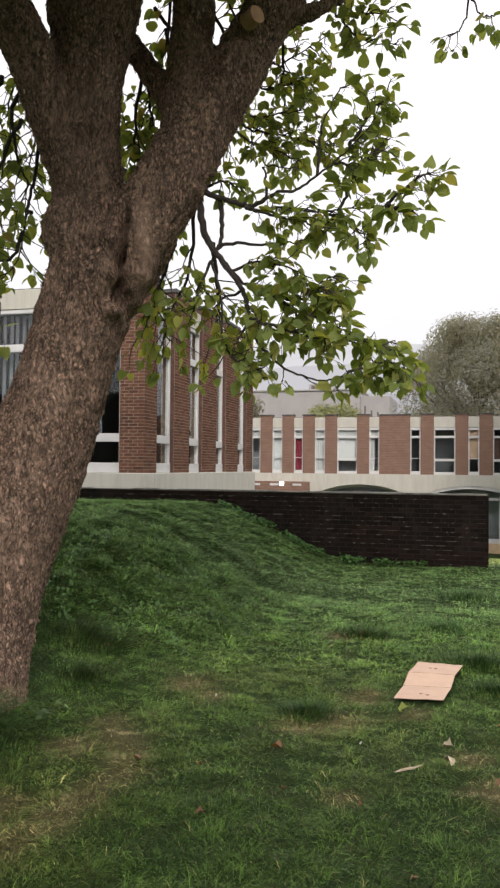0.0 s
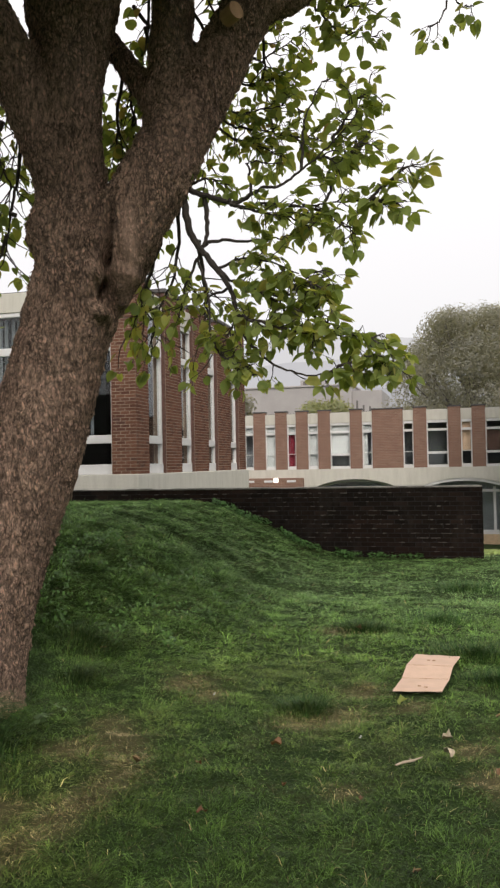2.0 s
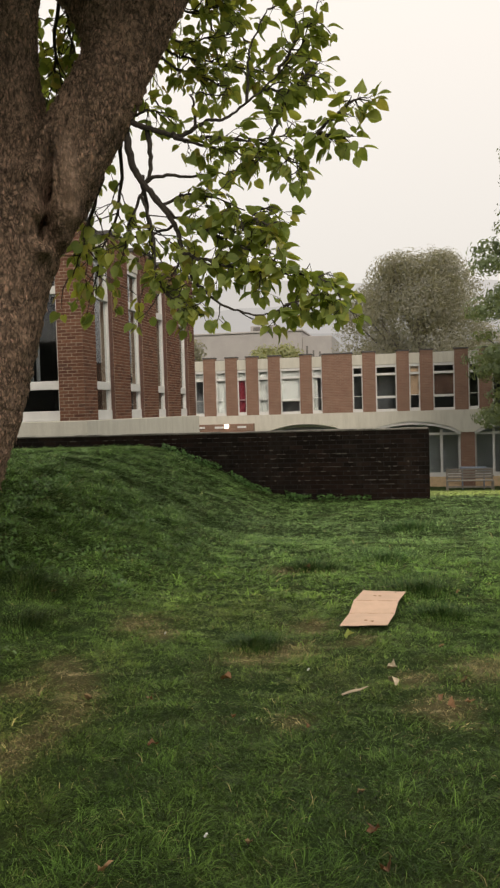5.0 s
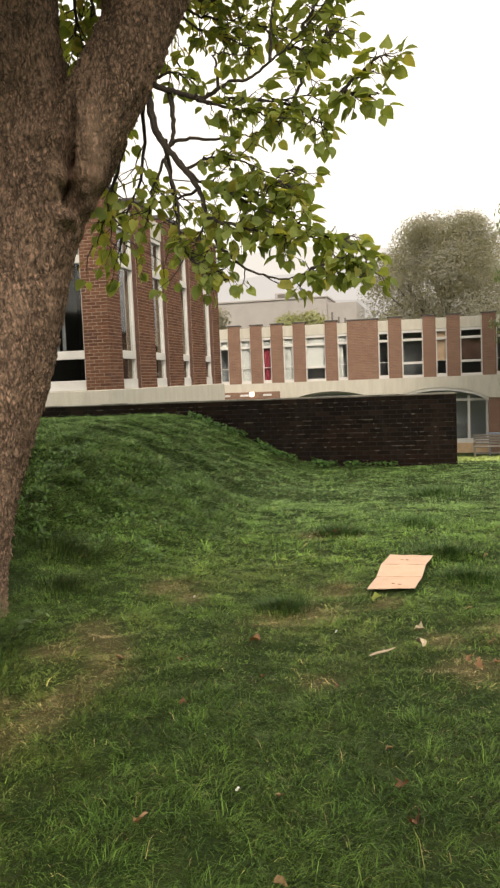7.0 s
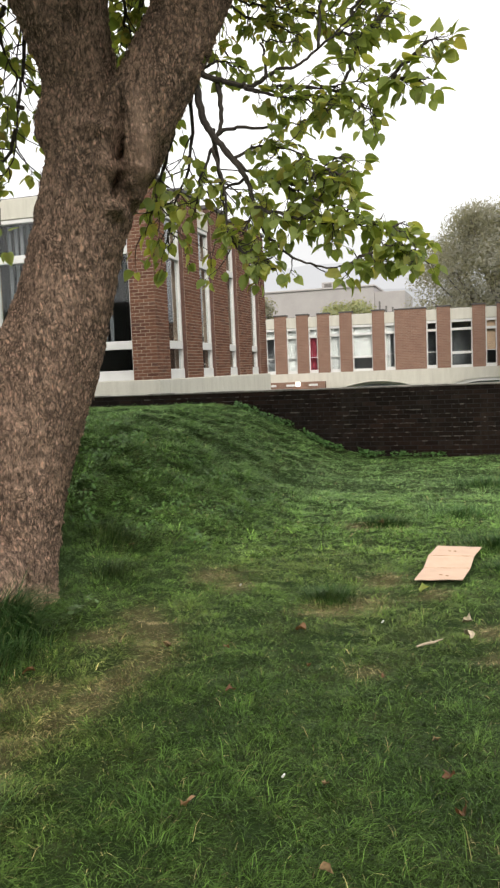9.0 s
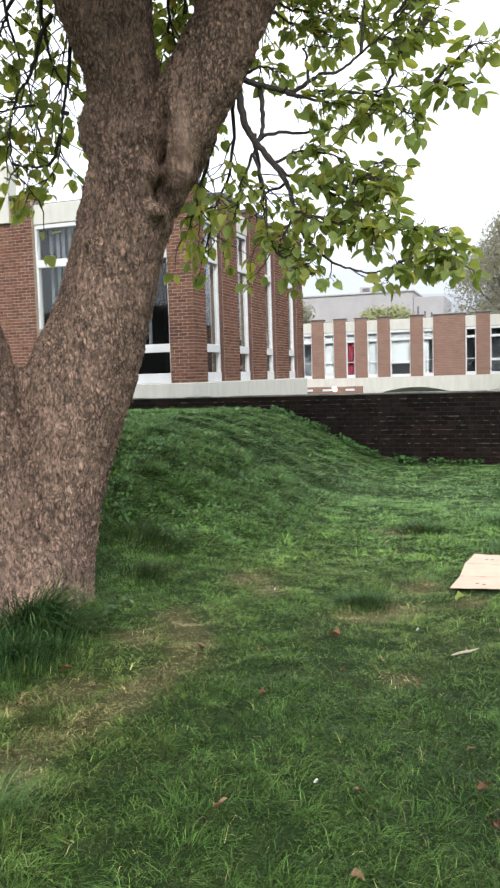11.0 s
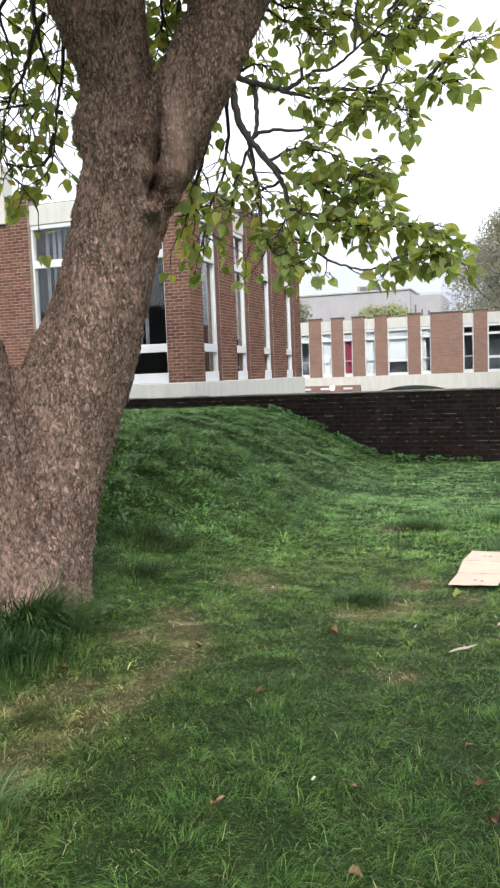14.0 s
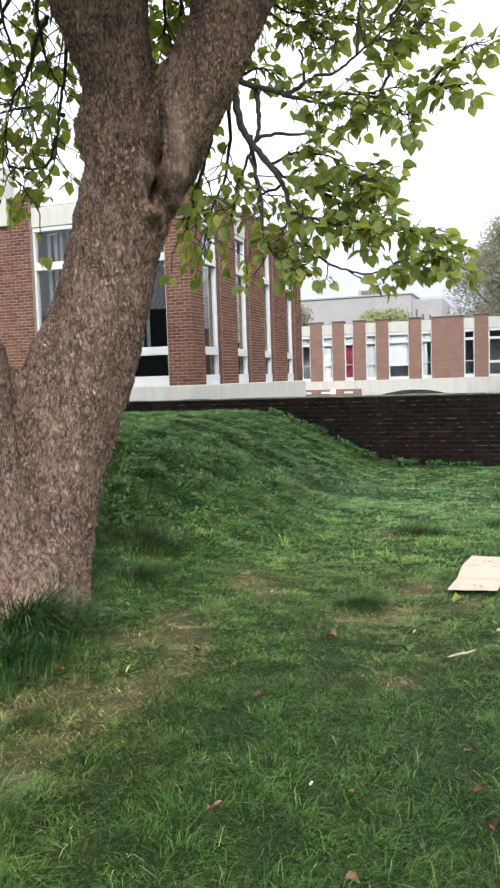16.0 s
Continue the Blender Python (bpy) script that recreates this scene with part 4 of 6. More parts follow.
for x in (-0.48, 0.42):
    part("leg", Shape().box(x, x + 0.06, -0.03, 0.03, 0, 0.98, 0.006), BLUE_PAINT, picnic)
# ---------------------------------------------------------------- the big leaning tree
TREE_BASE = Vector((-3.1, 4.6, 0.0))
tree = tagged(new("tree"), "large leaning broad-leaved tree with flaky brown bark and drooping branches", "tree")
tree.location = TREE_BASE
WOOD_PATHS = {
    "stem": [(-3.22, 4.62, -0.25, 0.42), (-3.22, 4.64, 0.06, 0.368), (-3.2, 4.66, 0.25, 0.348), (-3.13, 4.73, 0.72, 0.328), (-3.04, 4.80, 1.19, 0.358), (-2.93, 4.88, 1.62, 0.366),
             (-2.8, 4.96, 2.01, 0.326), (-2.72, 5.08, 2.48, 0.318), (-2.62, 5.16, 2.92, 0.33), (-2.58, 5.22, 3.18, 0.325), (-2.57, 5.24, 3.28, 0.2)],
    "web": [(-3.28, 4.6, -0.1, 0.34), (-3.26, 4.66, 0.67, 0.24), (-3.25, 4.72, 1.13, 0.235), (-3.25, 4.72, 1.45, 0.23), (-3.25, 4.72, 1.62, 0.2)],
    "left": [(-2.60, 5.20, 3.1, 0.30), (-2.685, 5.20, 3.45, 0.265), (-2.70, 5.18, 3.82, 0.25), (-2.68, 5.12, 4.2, 0.245), (-2.67, 5.14, 4.55, 0.268), (-2.66, 5.17, 4.99, 0.345),
             (-2.70, 5.25, 5.55, 0.3), (-2.74, 5.43, 6.47, 0.2), (-2.79, 5.67, 8.08, 0.1)],
    "far_left": [(-2.70, 5.12, 3.55, 0.19), (-2.84, 4.96, 4.02, 0.168), (-2.94, 4.80, 4.42, 0.166), (-3.06, 4.65, 4.75, 0.154), (-3.26, 4.48, 5.14, 0.142), (-3.48, 4.19, 5.77, 0.10), (-3.9, 3.95, 6.64, 0.05)],
    "right": [(-2.62, 5.18, 2.55, 0.15), (-2.42, 5.17, 2.98, 0.25), (-2.225, 5.19, 3.34, 0.258), (-2.03, 5.27, 3.72, 0.25), (-1.87, 5.41, 4.13, 0.238), (-1.68, 5.56, 4.56, 0.21), (-1.44, 5.71, 5.08, 0.195),
              (-1.17, 5.97, 5.77, 0.17), (-0.85, 6.24, 6.64, 0.13), (-0.52, 6.51, 7.83, 0.08)],
    "middle": [(-2.02, 5.34, 3.75, 0.2), (-1.99, 5.38, 4.3, 0.17), (-1.99, 5.42, 4.69, 0.156), (-1.98, 5.46, 5.14, 0.155), (-1.96, 5.44, 5.9, 0.126), (-2.0, 5.39, 7.16, 0.07)],
    "cross": [(-2.1, 5.43, 4.2, 0.11), (-2.2, 5.44, 4.38, 0.1), (-2.37, 5.47, 4.62, 0.09), (-2.55, 5.52, 4.87, 0.083), (-2.7, 5.57, 5.18, 0.075), (-2.87, 5.81, 5.96, 0.06)],
    "over": [(-1.42, 5.72, 4.95, 0.1), (-1.3, 5.75, 5.0, 0.085), (-1.13, 5.8, 5.05, 0.064), (-0.98, 5.94, 5.21, 0.056), (-0.65, 6.12, 5.51, 0.044), (-0.14, 6.26, 5.75, 0.026)],
    "stub": [(-1.66, 5.56, 4.68, 0.11), (-1.59, 5.49, 4.76, 0.09), (-1.53, 5.43, 4.82, 0.075)],
    "second_stem": [(-3.33, 4.27, -0.25, 0.45), (-3.35, 4.28, 0.1, 0.39), (-3.42, 4.32, 0.7, 0.33), (-3.45, 4.36, 1.2, 0.3), (-3.5, 4.37, 1.68, 0.278), (-3.65, 4.32, 2.28, 0.25), (-3.84, 4.23, 3.1, 0.215), (-4.11, 4.11, 4.15, 0.178), (-4.5, 4.09, 5.41, 0.1)],
    "root_front": [(-3.05, 4.4, 0.4, 0.16), (-2.98, 4.22, 0.14, 0.14), (-2.93, 4.02, -0.08, 0.09)],
    "bulge": [(-2.74, 5.06, 3.1, 0.16), (-2.77, 5.06, 3.25, 0.19), (-2.76, 5.08, 3.42, 0.17)],
}
raw = Shape()
for pts in WOOD_PATHS.values():
    c = curve_points(pts, 5)
    raw.tube(c[:, :3], c[:, 3], 18)
rough_me = raw.mesh("trunk_raw")
rough = new("trunk_raw", rough_me)
vox = rough.modifiers.new("merge", "REMESH")
vox.mode, vox.voxel_size = "VOXEL", 0.018
even = rough.modifiers.new("even", "SMOOTH")
even.factor, even.iterations = 0.5, 12
trunk_me = bpy.data.meshes.new_from_object(rough.evaluated_get(bpy.context.evaluated_depsgraph_get()))
bpy.data.objects.remove(rough)
tn = len(trunk_me.vertices)
co, no = np.empty(tn * 3, np.float32), np.empty(tn * 3, np.float32)
trunk_me.vertices.foreach_get("co", co)
trunk_me.vertices.foreach_get("normal", no)
co, no = co.reshape(-1, 3).astype(float), no.reshape(-1, 3).astype(float)
push = np.zeros(tn)
wear = np.zeros(tn)
for i in range(tn):
    p = Vector(co[i])
    ridge = noise.noise(Vector((p.x * 24, p.y * 24, p.z * 8)))
    flake = noise.noise(Vector((p.x * 48, p.y * 48, p.z * 26)))
    chip = noise.noise(Vector((p.x * 80, p.y * 80, p.z * 52)))
    lump = noise.noise(p * 3.2)
    wrinkle = noise.noise(Vector((p.x * 6, p.y * 6, p.z * 18)))
    rib = noise.noise(Vector((p.x * 7, p.y * 7, p.z * 1.2)))
    push[i] = 0.013 * ridge + 0.014 * flake + 0.009 * chip + 0.016 * lump + 0.005 * wrinkle + (0.014 + 0.02 * max(0.0, 1 - p.z / 1.8)) * rib
    push[i] += 0.026 * noise.noise(p * 9.0) * math.exp(-(((p.z - 2.7) / 0.4) ** 2))
    n3 = noise.noise(Vector((p.x * 5 + 9, p.y * 5 + 2, p.z * 1.5 + 5)))
    foot = max(0.0, 1 - p.z / 0.5)
    n4 = noise.noise(p * 13.0)
    mid = math.exp(-((p.z - 0.9) / 0.6) ** 2) * (0.5 if p.x < -3.1 else 0.15)
    wear[i] = min(0.85, max(0.0, foot * 0.8 + mid * 1.3 + n3 * 0.8 + n4 * 0.4 - 0.02)) * max(0.15, 1 - p.z / 3.0)
# old wound in the fork: a slit between lips of callus, seen from the lawn side
across = co[:, 0] * 0.964 + co[:, 1] * 0.265
facing = np.clip(-(no[:, 1] * 0.964 - no[:, 0] * 0.265) * 1.6, 0, 1)


def along(points):
    zs, us = zip(*sorted((z, u) for u, z in points))
    return across - np.interp(co[:, 2], zs, us), np.clip((co[:, 2] - zs[0]) / 0.16, 0, 1) * np.clip((zs[-1] - co[:, 2]) / 0.2, 0, 1)


d, on = along([(-0.90, 3.42), (-0.922, 3.205), (-0.925, 3.036), (-0.925, 2.885), (-0.928, 2.64)])
pinch = 0.62 + 0.6 * np.exp(-((co[:, 2] - 3.27) / 0.05) ** 2) + 1.1 * np.exp(-((co[:, 2] - 3.04) / 0.09) ** 2) + 0.95 * np.exp(-((co[:, 2] - 2.76) / 0.08) ** 2)
push -= 0.19 * np.exp(-(d / 0.036) ** 2) * on * np.minimum(1, facing * 1.6) * pinch
d, on = along([(-0.765, 3.46), (-0.765, 3.226), (-0.775, 2.962), (-0.80, 2.60)])
push += 0.05 * np.exp(-(d / 0.075) ** 2) * on * facing
callus = np.exp(-(d / 0.06) ** 2) * on * facing
wear = np.maximum(wear, 0.4 * callus)
d, on = along([(-0.29, 4.05), (-0.377, 3.77), (-0.46, 3.56)])
wear = np.maximum(wear, 0.6 * np.exp(-(d / 0.045) ** 2) * on * facing)
push -= 0.02 * np.exp(-(d / 0.03) ** 2) * on * facing
for za, size in ((3.16, 0.06), (2.9, 0.075), (2.66, 0.06)):
    push += 0.085 * np.exp(-((across + 0.99) / size) ** 2 - ((co[:, 2] - za) / (size * 0.8)) ** 2) * facing
d, on = along([(-1.03, 3.36), (-1.02, 3.035), (-1.03, 2.70)])
push += 0.025 * np.exp(-(d / 0.06) ** 2) * on * facing
# stretched folds below the wound
push += 0.011 * np.sin(co[:, 2] * 46 + across * 40 + 2 * np.sin(across * 23)) * np.exp(-((co[:, 2] - 2.66) / 0.16) ** 2) * np.exp(-((across + 1.1) / 0.12) ** 2) * facing
co += no * push[:, None] - np.array(TREE_BASE)
trunk_me.vertices.foreach_set("co", co.astype(np.float32).ravel())
wa = trunk_me.attributes.new("wear", "FLOAT", "POINT")
wa.data.foreach_set("value", wear.astype(np.float32))
ca = trunk_me.attributes.new("callus", "FLOAT", "POINT")
ca.data.foreach_set("value", callus.astype(np.float32))
smooth(trunk_me)
trunk_me.update()
trunk_me.materials.clear()
trunk = part("trunk", trunk_me, BARK, tree, "leaning trunk forked into limbs, bark flaky")


def bark_flakes(n):
    """Small plates lifted at their lower rim; most of them on the side towards the lawn, where they are thickest."""
    r = np.random.RandomState(17)
    nor = np.empty(tn * 3, np.float32)
    trunk_me.vertices.foreach_get("normal", nor)
    nor = nor.reshape(-1, 3).astype(float)
    z = co[:, 2]
    odds = np.where(nor[:, 0] * 0.15 - nor[:, 1] * 0.99 > -0.2, 1.0, 0.12) * (z < 5.2) * (z > -0.1) * np.where(callus > 0.3, 0.02, 1.0) * np.where(push < -0.03, 0.0, 1.0)
    k = r.choice(tn, n, p=odds / odds.sum())
    nn = nor[k] + r.normal(0, 0.12, (n, 3))
    nn /= np.linalg.norm(nn, axis=1)[:, None]
    up = np.array([0.12, 0.05, 1.0]) + r.normal(0, 0.3, (n, 3))
    up -= nn * (up * nn).sum(1)[:, None]
    up /= np.linalg.norm(up, axis=1)[:, None]
    side = np.cross(up, nn)
    size = r.uniform(0.5, 1.25, n) * np.interp(co[k, 2], [0, 1.5, 3.4, 4.5], [0.014, 0.013, 0.012, 0.011])
    lift = size * r.uniform(0.3, 0.95, n)
    p = co[k] + nn * 0.001 + side * r.normal(0, 0.006, (n, 1)) + up * r.normal(0, 0.006, (n, 1))
    rows = [p + nn * (size * 0.24 + lift * 0.4)[:, None]]
    for q in range(4):
        a = 6.283 * (q + r.uniform(-0.3, 0.3, n)) / 4 + 1.2
        rad = size * r.uniform(0.65, 1.15, n)
        h = -0.004 + lift * (1 - np.sin(a)) * 0.5
        rows.append(p + side * (np.cos(a) * rad * 0.7)[:, None] + up * (np.sin(a) * rad * 1.6)[:, None] + nn * h[:, None])
    v = np.stack(rows, 1).reshape(-1, 3)
    f = (np.arange(n)[:, None, None] * 5 + np.array([(0, 1 + q, 1 + (q + 1) % 4) for q in range(4)])[None]).reshape(-1, 3)
    me = array_mesh("bark_flake", v, f)
    at = me.attributes.new("wear", "FLOAT", "POINT")
    at.data.foreach_set("value", np.repeat(wear[k], 5).astype(np.float32))
    return me


part("bark_flake", bark_flakes(26000), BARK, trunk, "small lifted plates of brown bark", kind="stuff")
part("saw_cut", local(Shape().tube([(-1.56, 5.385, 4.785), (-1.462, 5.315, 4.795)], [0.06, 0.062], 16), TREE_BASE), CUT_WOOD, trunk, "pale sawn end of a cut limb")

# ---------------------------------------------------------------- branches, twigs and leaves
BRANCHES = {
    "b1": [(-1.91, 5.30, 3.60), (-1.78, 5.32, 3.53), (-1.64, 5.34, 3.48), (-1.52, 5.35, 3.44), (-1.40, 5.37, 3.49), (-1.32, 5.39, 3.54), (-1.19, 5.41, 3.55), (-1.05, 5.43, 3.65), (-0.93, 5.45, 3.74), (-0.82, 5.46, 3.84), (-0.70, 5.48, 3.97), (-0.62, 5.50, 4.13)],
    "b1c": [(-0.81, 5.42, 3.82), (-0.73, 5.45, 4.00), (-0.64, 5.47, 4.12), (-0.55, 5.50, 4.18)],
    "b1d": [(-0.93, 5.42, 3.73), (-0.81, 5.45, 3.71), (-0.70, 5.47, 3.75), (-0.56, 5.50, 3.91)],
    "b1e": [(-1.04, 5.40, 3.64), (-1.03, 5.43, 3.85), (-1.02, 5.45, 4.00), (-0.94, 5.47, 4.20), (-0.83, 5.50, 4.34)],
    "b1f": [(-1.41, 5.40, 3.50), (-1.42, 5.40, 3.67), (-1.41, 5.40, 3.74), (-1.20, 5.40, 3.70)],
    "b2": [(-1.55, 5.30, 3.44), (-1.48, 5.29, 3.39), (-1.38, 5.28, 3.38), (-1.26, 5.28, 3.39), (-1.02, 5.27, 3.34), (-0.82, 5.26, 3.34), (-0.56, 5.25, 3.33)],
    "b2c": [(-0.56, 5.26, 3.33), (-0.45, 5.24, 3.42), (-0.35, 5.22, 3.49), (-0.27, 5.20, 3.52)],
    "b2d": [(-1.02, 5.30, 3.36), (-0.86, 5.28, 3.29), (-0.75, 5.27, 3.20), (-0.65, 5.25, 3.11)],
    "b2e": [(-1.46, 5.30, 3.39), (-1.26, 5.28, 3.32), (-1.07, 5.27, 3.26), (-0.95, 5.25, 3.17)],
    "b2f": [(-0.54, 5.26, 3.34), (-0.43, 5.23, 3.30), (-0.31, 5.20, 3.27)],
    "b2g": [(-0.87, 5.30, 3.36), (-0.79, 5.33, 3.53), (-0.72, 5.37, 3.67), (-0.62, 5.40, 3.79)],
    "b3": [(-1.77, 5.32, 3.14), (-1.67, 5.32, 3.17), (-1.42, 5.31, 3.15), (-1.26, 5.30, 3.15), (-1.12, 5.30, 3.14)],
    "b4": [(-1.89, 5.34, 3.59), (-1.87, 5.32, 3.40), (-1.82, 5.31, 3.22), (-1.73, 5.29, 3.09), (-1.60, 5.28, 2.92), (-1.53, 5.26, 2.80), (-1.48, 5.25, 2.63), (-1.42, 5.23, 2.47), (-1.31, 5.21, 2.34), (-1.19, 5.20, 2.25), (-0.99, 5.18, 2.18), (-0.82, 5.17, 2.19), (-0.69, 5.15, 2.23)],
    "b4e": [(-0.84, 5.17, 2.19), (-0.69, 5.15, 2.25), (-0.56, 5.13, 2.28), (-0.46, 5.12, 2.25), (-0.36, 5.10, 2.2)],
    "b5": [(-1.73, 5.30, 3.10), (-1.54, 5.28, 2.88), (-1.33, 5.26, 2.79), (-1.12, 5.24, 2.73), (-0.98, 5.22, 2.83), (-0.88, 5.20, 2.88)],
    "b5b": [(-1.47, 5.20, 2.62), (-1.31, 5.19, 2.56), (-1.11, 5.18, 2.49), (-0.88, 5.17, 2.44), (-0.65, 5.16, 2.42), (-0.45, 5.15, 2.32)],
    "b5c": [(-1.32, 5.25, 2.78), (-1.16, 5.23, 2.67), (-1.00, 5.22, 2.61), (-0.83, 5.20, 2.52)],
    "b5d": [(-1.62, 5.30, 2.97), (-1.43, 5.27, 3.02), (-1.24, 5.23, 2.97), (-1.04, 5.20, 2.87)],
    "b5e": [(-1.00, 5.20, 2.82), (-0.92, 5.20, 2.78), (-0.83, 5.20, 2.75)],
    "b7": [(-1.74, 5.36, 3.54), (-1.72, 5.35, 3.35), (-1.73, 5.34, 3.19), (-1.78, 5.33, 3.05), (-1.71, 5.33, 2.78), (-1.70, 5.32, 2.49), (-1.58, 5.31, 2.33), (-1.41, 5.30, 2.26)],
    "b7b": [(-1.69, 5.32, 2.49), (-1.60, 5.31, 2.35), (-1.50, 5.31, 2.27), (-1.39, 5.30, 2.21)],
    "b7c": [(-1.58, 5.35, 2.88), (-1.51, 5.33, 2.71), (-1.56, 5.32, 2.53), (-1.62, 5.30, 2.45)],
    "b7d": [(-1.57, 5.40, 2.85), (-1.71, 5.43, 2.82), (-1.87, 5.47, 2.81), (-1.99, 5.50, 2.78)],
    "b7e": [(-1.81, 5.38, 3.08), (-1.91, 5.39, 2.88), (-1.96, 5.40, 2.68)],
    "c0": [(-1.85, 5.35, 3.61), (-1.72, 5.38, 3.65), (-1.58, 5.40, 3.58)],
    "c1": [(-1.8, 5.5, 4.3), (-1.79, 6.20, 4.39), (-1.58, 6.23, 4.33), (-1.30, 6.27, 4.26), (-1.03, 6.30, 4.20)],
    "c2": [(-1.8, 5.5, 4.35), (-1.74, 6.20, 4.48), (-1.50, 6.30, 4.52), (-1.24, 6.40, 4.58)],
    "c3": [(-1.82, 5.48, 4.2), (-1.73, 6.10, 4.23), (-1.53, 6.15, 4.16), (-1.33, 6.20, 4.06)],
    "c4": [(-1.62, 5.62, 4.7), (-1.70, 6.30, 4.76), (-1.54, 6.45, 4.83), (-1.35, 6.60, 4.98)],
    "c5": [(-1.58, 5.66, 4.8), (-1.55, 6.30, 4.93), (-1.39, 6.45, 5.10), (-1.18, 6.60, 5.30)],
    "b12": [(-1.09, 5.94, 5.19), (-0.97, 5.90, 5.03), (-0.87, 5.87, 4.88), (-0.71, 5.83, 4.76), (-0.52, 5.80, 4.71)],
    "b12b": [(-1.02, 5.90, 5.17), (-0.88, 5.87, 5.04), (-0.75, 5.83, 4.98), (-0.56, 5.80, 4.96)],
    "b13": [(-0.14, 6.26, 5.75), (-0.05, 5.95, 5.3), (-0.01, 5.80, 5.06), (-0.05, 5.78, 4.83), (-0.10, 5.77, 4.72), (-0.17, 5.75, 4.70)],
    "b14": [(-0.14, 6.26, 5.75), (-0.02, 6.0, 5.35), (-0.01, 5.80, 5.00), (0.06, 5.78, 4.83), (0.15, 5.75, 4.79)],
    "b8": [(-2.12, 5.48, 3.3), (-2.25, 5.58, 3.05), (-2.4, 5.69, 2.8), (-2.52, 5.8, 2.62)],
    "b9": [(-1.96, 5.45, 3.6), (-2.08, 5.69, 3.13), (-2.3, 5.85, 2.78), (-2.42, 6.03, 2.63)],
    "b10": [(-1.8, 5.38, 3.2), (-1.85, 5.7, 2.9), (-1.87, 5.84, 2.66), (-1.83, 6.0, 2.5)],
    "l4": [(-3.07, 5.02, 4.40), (-3.24, 5.05, 4.21), (-3.27, 5.13, 4.02), (-3.28, 5.22, 3.85), (-3.24, 5.33, 3.72), (-3.16, 5.46, 3.64)],
    "l5": [(-3.03, 5.23, 4.17), (-3.13, 5.25, 4.04), (-3.18, 5.29, 3.82), (-3.26, 5.31, 3.56), (-3.31, 5.34, 3.37), (-3.37, 5.37, 3.18), (-3.52, 5.38, 3.03)],
    "l6": [(-3.17, 5.07, 4.13), (-3.30, 5.10, 3.97), (-3.39, 5.15, 3.83), (-3.52, 5.18, 3.70), (-3.65, 5.22, 3.55), (-3.71, 5.27, 3.36), (-3.73, 5.34, 3.19), (-3.68, 5.44, 3.04), (-3.62, 5.55, 2.93)],
    "l7": [(-3.26, 4.96, 4.40), (-3.49, 5.04, 4.22), (-3.66, 5.15, 4.10), (-3.90, 5.24, 3.88), (-4.09, 5.32, 3.55)],
    "l8": [(-3.17, 5.22, 3.48), (-3.41, 5.31, 3.60), (-3.70, 5.37, 3.64), (-4.00, 5.42, 3.61), (-4.31, 5.45, 3.44)],
    "l9": [(-3.33, 5.37, 3.38), (-3.46, 5.41, 3.20), (-3.68, 5.44, 3.21), (-3.87, 5.49, 3.26)],
    "m1": [(-2.4, 5.5, 4.65), (-2.65, 5.89, 4.23), (-2.67, 6.17, 3.96), (-2.92, 6.38, 3.7)],
    "m2": [(-2.2, 5.6, 4.6), (-2.35, 5.92, 4.2), (-2.55, 6.22, 3.95), (-2.75, 6.49, 3.75)],
    "m3": [(-2.75, 5.4, 5.2), (-2.9, 6.0, 4.9), (-3.1, 6.4, 4.6), (-3.3, 6.7, 4.2)],
    "m4": [(-2.0, 5.5, 5.2), (-1.9, 6.1, 5.0), (-2.1, 6.6, 4.7), (-2.2, 6.9, 4.3)],
    "m6": [(-2.5, 5.7, 4.9), (-2.6, 6.1, 4.6), (-2.7, 6.4, 4.3), (-2.75, 6.6, 4.0)],
    "m7": [(-2.3, 5.7, 5.0), (-2.45, 6.2, 4.8), (-2.55, 6.5, 4.5), (-2.6, 6.8, 4.2)],
    "m8": [(-2.4, 5.7, 5.2), (-2.35, 6.2, 5.1), (-2.4, 6.6, 4.9), (-2.3, 6.9, 4.6)],
    "n1": [(-2.77, 5.22, 5.89), (-3.14, 5.46, 4.78), (-3.45, 5.70, 4.24), (-3.68, 5.96, 3.78)],
    "n2": [(-3.34, 5.07, 5.46), (-3.42, 5.38, 4.78), (-3.65, 5.64, 4.38), (-3.65, 5.96, 3.97)],
    "n3": [(-2.20, 5.38, 5.56), (-2.27, 5.69, 5.10), (-2.49, 5.95, 4.71), (-2.65, 6.23, 4.37)],
    "n5": [(-1.84, 5.48, 5.69), (-1.85, 5.80, 5.32), (-1.82, 6.12, 5.09), (-1.95, 6.41, 4.86)],
    "n6": [(-3.62, 5.02, 4.79), (-3.72, 5.31, 4.33), (-3.76, 5.63, 3.87), (-3.84, 5.93, 3.44)],
    "m5": [(-1.4, 5.8, 5.1), (-1.5, 6.3, 5.0), (-1.6, 6.7, 4.8), (-1.55, 7.0, 4.5)],
}
